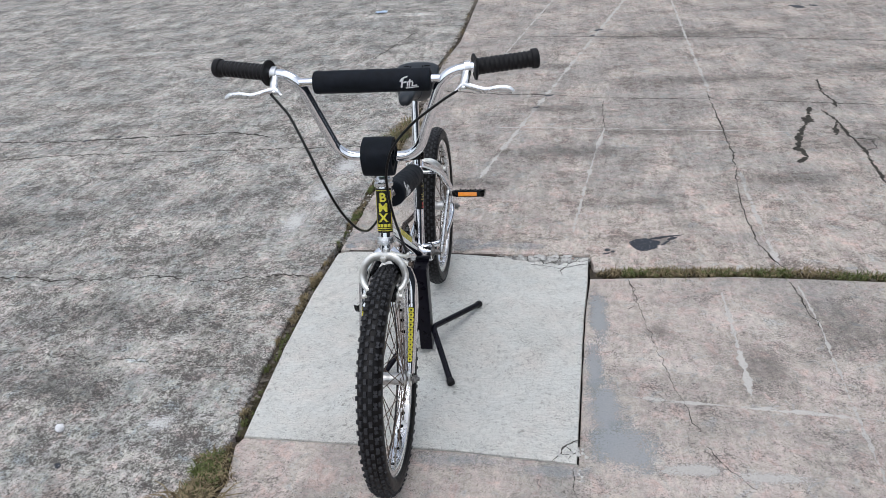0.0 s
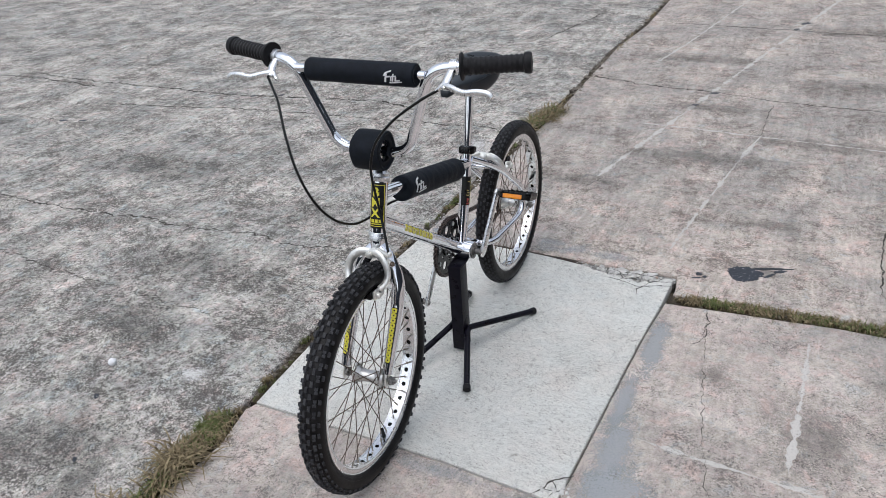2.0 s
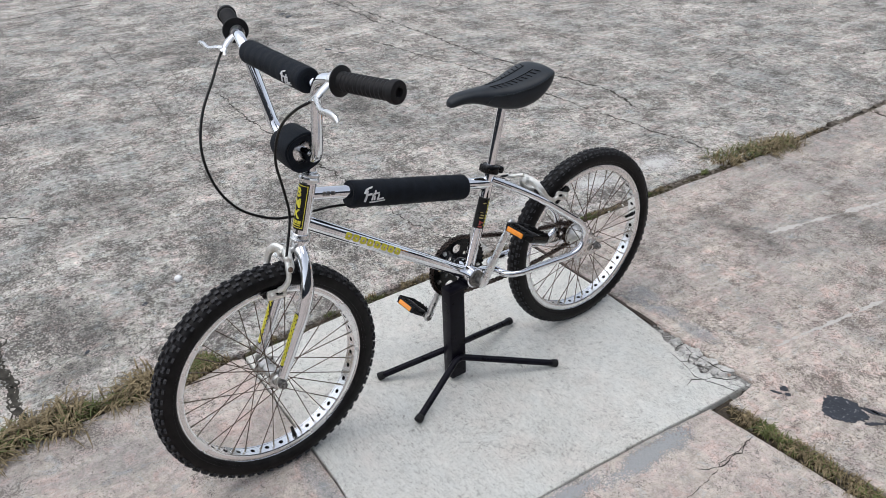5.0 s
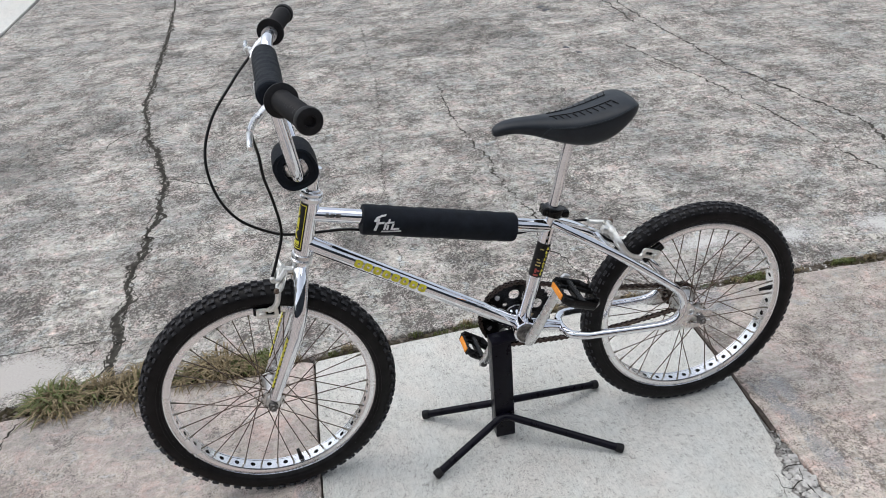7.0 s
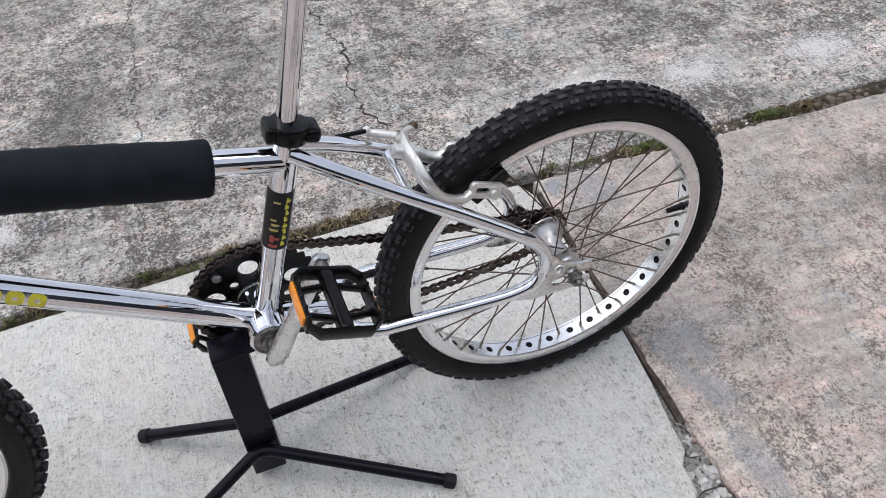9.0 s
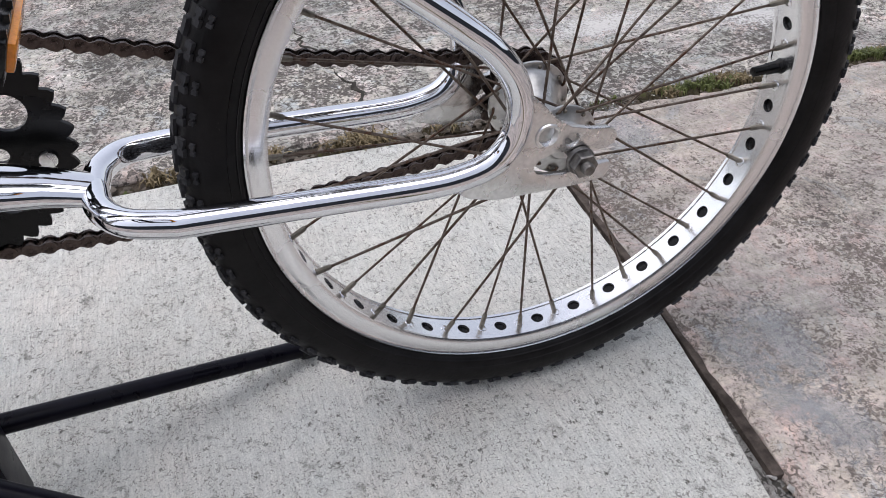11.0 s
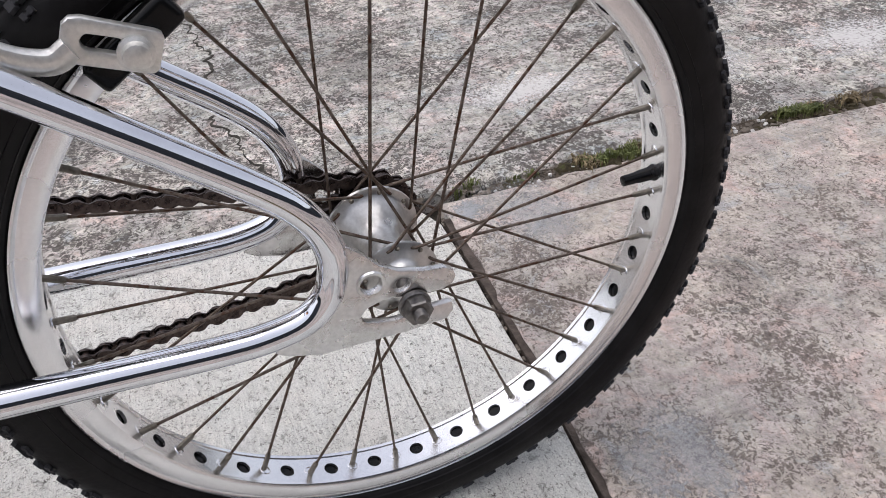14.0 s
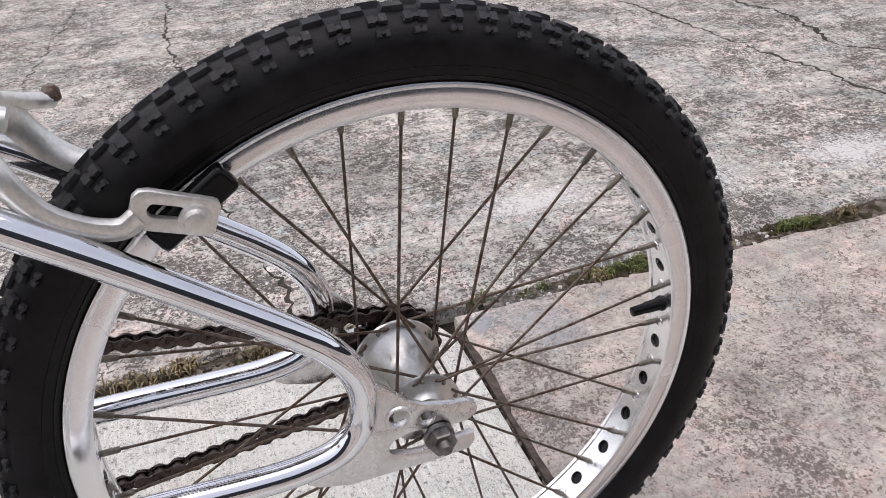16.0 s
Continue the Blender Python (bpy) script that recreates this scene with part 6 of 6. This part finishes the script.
# films: cement left over from the patch, lime on the old slab, grime on the tan ones
FILMS = [("cement_smear", FILM, "grey cement smear on the slab", [(0.515, 0.10, 0.028, 0.17), (0.492, -0.16, 0.030, 0.15), (0.505, -0.36, 0.045, 0.15), (0.555, -0.50, 0.085, 0.085), (-0.372, 0.570, 0.024, 0.020), (-0.365, 0.566, 0.022, 0.018)]),
         ("thin_cement_smear", THIN, "thin grey cement smear on the slab", [(0.06, 0.556, 0.045, 0.026), (0.12, 0.560, 0.040, 0.026), (0.05, 0.605, 0.06, 0.035), (0.15, 0.585, 0.06, 0.035), (0.29, 0.570, 0.08, 0.035), (-0.33, 0.63, 0.07, 0.06), (0.15, -0.550, 0.16, 0.022), (0.36, -0.575, 0.09, 0.022)]),
         ("weather_stain", DAMP, "dark weathered stain on the old slab", [(-2.30, -1.62, 0.42, 0.20), (-2.75, -1.40, 0.25, 0.16), (-3.35, -0.62, 0.45, 0.22), (-3.45, 0.60, 0.40, 0.45), (-1.05, -0.25, 0.16, 0.12), (-0.95, -0.34, 0.12, 0.08), (-1.15, 0.10, 0.22, 0.13), (-1.9, 0.75, 0.35, 0.16), (-1.0, -1.45, 0.14, 0.16), (-0.86, 0.55, 0.12, 0.10), (-1.6, -0.5, 0.25, 0.15), (-0.80, 0.06, 0.12, 0.10), (-0.78, -0.80, 0.17, 0.12), (-0.66, -0.88, 0.10, 0.10), (-0.95, -0.88, 0.15, 0.10)]),
         ("cream_patch", CREAM, "cream cement patch on the old slab", [(-0.62, -1.30, 0.11, 0.17), (-0.60, -1.50, 0.10, 0.10), (0.70, -0.55, 0.075, 0.022), (0.86, -0.57, 0.09, 0.018)]),
         ("lime_stain", LIME, "pale lime stain on the old slab", [(-0.64, 0.80, 0.07, 0.15), (-0.60, 1.05, 0.09, 0.14), (-0.56, 1.36, 0.09, 0.18), (-0.66, -0.44, 0.06, 0.05)]),
         ("grime", GRIME, "dark grime on the slab", [(-0.13, 0.80, 0.12, 0.07), (0.0, 1.15, 0.22, 0.10), (0.40, 1.52, 0.40, 0.12), (1.35, 1.15, 0.35, 0.10), (0.95, 1.75, 0.45, 0.10), (1.9, 1.6, 0.4, 0.14), (0.35, 2.15, 0.35, 0.10), (1.3, 2.6, 0.7, 0.14), (0.2, 3.0, 0.4, 0.12), (1.2, 3.7, 0.8, 0.2), (2.4, 2.7, 0.6, 0.2), (0.75, 0.95, 0.16, 0.05), (0.95, -0.16, 0.15, 0.20), (1.22, 0.05, 0.20, 0.22), (1.28, -0.50, 0.26, 0.24), (0.92, -0.76, 0.22, 0.12), (0.70, 0.02, 0.09, 0.07), (1.6, -0.2, 0.3, 0.3), (-0.10, -1.25, 0.18, 0.12), (0.12, -0.95, 0.16, 0.10)])]
for name, film, label, spots in FILMS:
    for k, (bx, by, rx, ry) in enumerate(spots):
        blot(name, bx, by, rx * 1.3, ry * 1.3, film, label, 1.0 + k + len(name), 0.0004 + 0.00015 * (k % 4))
for x0, y0, x1, y1, w, *up in ((0.50, 0.372, 1.46, 0.350, 0.09), (1.45, 0.352, 4.0, 0.29, 0.10), (-0.47, -0.50, -0.45, -3.0, 0.12), (-0.392, 0.62, -0.345, 2.2, 0.075, 0.005), (-0.345, 2.15, -0.26, 5.5, 0.08), (-0.443, -0.48, -0.438, 0.50, 0.06)):
    d = V((x1 - x0, y1 - y0, 0))
    bm = bmesh.new()
    box(bm, (d.length, w, 0.03), pose((x0 + x1) / 2, (y0 + y1) / 2, -0.0255 + (up[0] if up else 0.0), 0, 0, math.degrees(math.atan2(d.y, d.x))))
    part("joint_earth", bm, EARTH, pavement, "dry earth in the joint", None, False)
bm = bmesh.new()
box(bm, (0.25, 0.011, 0.05), pose(0.055, 0.5165, -0.0275, 0, 0, -4.6), 0.002)
part("expansion_strip", bm, STRIP, pavement, "old brown strip in the joint")
bm = bmesh.new()
box(bm, (0.30, 0.012, 0.05), pose(-0.22, 0.5345, -0.0275, 0, 0, -2.4), 0.002)
part("expansion_strip", bm, STRIP, pavement, "old brown strip in the joint")


def tufts(name, spots, material, label, category, seed):
    """Grass blades and stems in the joints, as one mass."""
    r = random.Random(seed)
    bm = bmesh.new()
    for x0, y0, x1, y1, count, high, spread in spots:
        knots = [(r.random(), r.gauss(0, spread)) for _ in range(max(3, count // 22))]
        for _ in range(int(count * 1.4)):
            k = r.choice(knots)
            u = min(1, max(0, k[0] + r.gauss(0, 0.022)))
            px, py = x0 + (x1 - x0) * u + k[1] + r.gauss(0, spread * 0.45), y0 + (y1 - y0) * u + r.gauss(0, spread * 0.6)
            a, L, lean = r.uniform(0, 6.283), high * r.uniform(0.35, 1.35), r.uniform(0.75, 1.5)
            d, w = V((math.cos(a), math.sin(a), 0)), r.uniform(0.0006, 0.0014) * (0.8 + 15 * high)
            s = V((-d.y, d.x, 0)) * w
            p0 = V((px, py, -0.012))
            curl = V((-d.y, d.x, 0)) * r.uniform(-0.16, 0.16) * L
            p1 = p0 + d * L * 0.45 * math.sin(lean) + V((0, 0, L * 0.55 * math.cos(lean) + 0.014))
            p2 = p0 + d * L * 0.8 * math.sin(lean) + curl * 0.5 + V((0, 0, max(0.008, L * 0.7 * math.cos(lean)) + 0.010))
            p3 = p0 + d * L * math.sin(lean) * 1.1 + curl + V((0, 0, max(0.002, L * math.cos(lean) * 0.55) + 0.006))
            a0, a1, b0, b1, c0, c1, e = (bm.verts.new(q) for q in (p0 - s, p0 + s, p1 - s, p1 + s, p2 - s * 0.7, p2 + s * 0.7, p3))
            bm.faces.new((a0, a1, b1, b0))
            bm.faces.new((b0, b1, c1, c0))
            bm.faces.new((c0, c1, e))
    ob = part(name, bm, material, None, "", None, False)
    return tagged(ob, label, category, kind="stuff")


J = [(-0.475, -0.54, -0.465, -0.74), (-0.465, -0.74, -0.455, -1.40), (-0.455, -1.35, -0.45, -2.2)]
tufts("green_grass", [(-0.470, -0.56, -0.462, -0.70, 640, 0.024, 0.016), (-0.462, -0.70, -0.455, -1.10, 190, 0.040, 0.018), (-0.465, -0.80, -0.46, -0.98, 90, 0.05, 0.018), (-0.465, -1.06, -0.46, -1.20, 240, 0.075, 0.018), (*J[2], 30, 0.03, 0.01), (-0.402, 1.06, -0.394, 1.13, 270, 0.0100, 0.007), (-0.408, 0.75, -0.402, 0.86, 240, 0.0100, 0.008), (-0.444, -0.45, -0.441, 0.05, 110, 0.010, 0.006), (-0.42, 0.57, -0.418, 0.60, 24, 0.012, 0.004), (-0.416, 0.65, -0.414, 0.68, 20, 0.010, 0.004), (-0.38, 1.42, -0.377, 1.48, 60, 0.020, 0.006), (-0.40, 1.55, -0.36, 1.92, 200, 0.060, 0.030), (0.58, 0.374, 0.78, 0.378, 170, 0.026, 0.014), (0.80, 0.376, 1.30, 0.376, 300, 0.028, 0.014), (1.25, 0.36, 2.4, 0.322, 300, 0.030, 0.014)],
      GREEN, "green grass blades growing in the slab joints", "grass", 2)
tufts("dry_grass", [(*J[0], 300, 0.030, 0.018), (-0.43, -0.52, -0.43, -0.66, 60, 0.024, 0.012), (-0.465, -0.72, -0.455, -1.20, 720, 0.075, 0.022), (*J[2], 40, 0.03, 0.012), (-0.412, 0.60, -0.39, 1.2, 36, 0.012, 0.005), (-0.408, 0.75, -0.402, 0.88, 220, 0.012, 0.008), (-0.40, 1.14, -0.38, 1.40, 50, 0.016, 0.005), (-0.40, 1.52, -0.36, 1.95, 520, 0.065, 0.034), (-0.35, 2.0, -0.34, 2.3, 40, 0.018, 0.006), (-0.443, -0.45, -0.440, 0.05, 70, 0.014, 0.006), (-0.442, 0.05, -0.436, 0.5, 300, 0.020, 0.007), (0.54, 0.374, 1.30, 0.378, 620, 0.032, 0.015), (1.25, 0.36, 2.4, 0.322, 450, 0.034, 0.015), (-0.33, 2.3, -0.28, 4.8, 130, 0.022, 0.010)],
      STRAW, "dry straw-coloured grass in the slab joints", "grass", 3)


def lumps(name, spots, material, label, category, seed):
    """Low uneven cushions or crumbs, as one mass."""
    r = random.Random(seed)
    bm = bmesh.new()
    bmesh.ops.create_icosphere(bm, subdivisions=2, radius=1.0)
    ball = [v.co.copy() for v in bm.verts]
    tris = [[v.index for v in f.verts] for f in bm.faces]
    bm.free()
    verts, faces = [], []
    for x0, y0, x1, y1, count, size, spread, z in spots:
        for _ in range(count):
            u = r.random()
            c = V((x0 + (x1 - x0) * u + r.gauss(0, spread), y0 + (y1 - y0) * u + r.gauss(0, spread), z))
            s = size * r.uniform(0.4, 1.4)
            wide = (r.uniform(0.7, 1.25) * s, r.uniform(0.7, 1.25) * s, r.uniform(0.45, 0.75) * s)
            n = len(verts)
            for q in ball:
                k = 1 + 0.6 * noise.noise(q * 1.3 + c * 70) + 0.35 * noise.noise(q * 3.1 + c * 90)
                verts.append((c.x + q.x * k * wide[0], c.y + q.y * k * wide[1], c.z + q.z * k * wide[2]))
            faces += [[n + i for i in t] for t in tris]
    me = bpy.data.meshes.new(name)
    me.from_pydata(verts, [], faces)
    ob = link(name, me, material, None, "", None, False)
    return tagged(ob, label, category, kind="stuff")


lumps("moss", [(-0.43, -0.48, -0.44, 0.5, 130, 0.009, 0.004, -0.010), (-0.47, -0.53, -0.465, -0.74, 200, 0.010, 0.018, -0.010), (-0.47, -0.7, -0.45, -2.0, 220, 0.013, 0.014, -0.011), (-0.405, 0.72, -0.40, 0.90, 90, 0.009, 0.009, -0.006), (-0.40, 1.04, -0.395, 1.16, 60, 0.009, 0.008, -0.006), (-0.40, 0.6, -0.345, 2.2, 120, 0.009, 0.008, -0.008), (0.52, 0.374, 1.46, 0.375, 130, 0.010, 0.014, -0.011), (1.4, 0.36, 2.6, 0.32, 120, 0.013, 0.012, -0.01), (-0.34, 2.2, -0.28, 5.2, 70, 0.013, 0.006, -0.012)],
      MOSS, "low moss cushions in the slab joints", "moss", 5)
lumps("crumbs", [(0.27, 0.482, 0.47, 0.478, 34, 0.0095, 0.010, -0.005), (0.20, 0.492, 0.46, 0.480, 150, 0.0048, 0.008, -0.012), (0.30, 0.462, 0.46, 0.470, 90, 0.0042, 0.007, -0.010), (0.34, 0.485, 0.50, 0.490, 150, 0.0040, 0.009, -0.012), (0.36, 0.45, 0.49, 0.47, 26, 0.0028, 0.02, 0.0), (0.40, -0.515, 0.445, -0.50, 26, 0.0045, 0.008, -0.001), (0.43, -0.54, 0.44, -0.60, 20, 0.005, 0.006, -0.004), (-0.408, 0.60, -0.392, 1.05, 46, 0.0030, 0.010, -0.002)],
      GRAVEL, "crumbled pale concrete in the joints round the patch", "rubble", 6)
lumps("joint_grit", [(-0.442, -0.46, -0.436, 0.52, 240, 0.0050, 0.006, -0.007), (-0.412, 0.58, -0.385, 1.2, 620, 0.0034, 0.011, -0.005), (-0.385, 1.2, -0.345, 2.2, 160, 0.007, 0.010, -0.007), (-0.34, 2.2, -0.28, 5.2, 320, 0.011, 0.012, -0.006), (-0.465, -0.5, -0.45, -1.5, 120, 0.006, 0.022, -0.008), (0.52, 0.372, 1.4, 0.36, 120, 0.005, 0.014, -0.008), (-0.38, 0.538, 0.2, 0.511, 110, 0.0035, 0.004, -0.009)],
      GRIT, "brown grit lying in the slab joints", "grit", 9)
# broken stones lying in the widening gap behind the patch
STONE_KINDS = []
for k in range(8):
    r = random.Random(70 + k)
    bm = bmesh.new()
    for _ in range(11):
        q = V((r.gauss(0, 1), r.gauss(0, 1), r.gauss(0, 1))).normalized()
        bm.verts.new((q.x * r.uniform(0.8, 1.1), q.y * r.uniform(0.6, 0.9), q.z * r.uniform(0.4, 0.6)))
    hull = bmesh.ops.convex_hull(bm, input=bm.verts)
    bmesh.ops.delete(bm, geom=[g for g in set(hull["geom_interior"] + hull["geom_unused"]) if isinstance(g, bmesh.types.BMVert)], context="VERTS")
    bmesh.ops.recalc_face_normals(bm, faces=bm.faces)
    me = bpy.data.meshes.new("stone")
    bm.to_mesh(me)
    bm.free()
    me.materials.append(PINKISH if k == 3 else GRAVEL)
    STONE_KINDS.append(me)
r = random.Random(12)
for k in range(95):
    u = r.random() ** 0.75
    x = 0.15 + 0.345 * u
    inner, outer = 0.500 - 0.065 * u, 0.515 - 0.030 * u
    y = outer - (outer - inner) * r.random() ** 1.3
    size = r.uniform(0.0030, 0.0062) + 0.0045 * u * r.random()
    link("stone", STONE_KINDS[r.randrange(8)], None, pavement, "", Matrix.Translation((x, y, -0.0075 + size * 0.45)) @ Matrix.Rotation(r.uniform(0, 6.28), 4, "Z") @ Matrix.Rotation(r.uniform(-0.3, 0.3), 4, "X") @ Matrix.Scale(size, 4), False)

bm = bmesh.new()
bmesh.ops.create_icosphere(bm, subdivisions=2, radius=0.0125, matrix=pose(-0.927, -0.489, 0.008))
for v in bm.verts:
    v.co += V((noise.noise(v.co * 160), noise.noise(v.co * 170 + V((3, 0, 0))), 0)) * 0.003
pebble = part("pebble", bm, PEBBLE, None)
tagged(pebble, "small white pebble lying on the grey slab", "pebble")

# a crumpled scrap of pale blue paper far back on the old slab
bm = bmesh.new()
bmesh.ops.create_grid(bm, x_segments=10, y_segments=7, size=0.5)
for v in bm.verts:
    v.co = V((v.co.x * 0.10 - 1.05, v.co.y * 0.07 + 4.80, 0.006 + 0.016 * abs(noise.noise(v.co * 5)) + 0.008 * noise.noise(v.co * 11)))
bmesh.ops.solidify(bm, geom=bm.faces, thickness=0.0012)
scrap = part("paper_scrap", bm, BLUE, None, "", None, False)
tagged(scrap, "crumpled pale blue paper scrap on the grey slab", "litter")

# plain unseen walls, added to close the place; the one behind the camera's side stands nearer
# their only visible effect is the dark band reflected in the chrome
for k, (x, y, w, d, h) in enumerate(((0, 17, 34.6, 0.3, 2.2), (0, -17, 34.6, 0.3, 2.2), (7, 0, 0.3, 33.4, 3.6), (-17, 0, 0.3, 33.4, 1.6))):
    wall = part("unseen_wall", box(bmesh.new(), (w, d, h + 0.1), pose(x, y, h / 2 - 0.05)), WALLM, None, "", None, False)
    tagged(wall, "plain dark wall added out of view for the chrome to reflect", "wall", kind="structure")
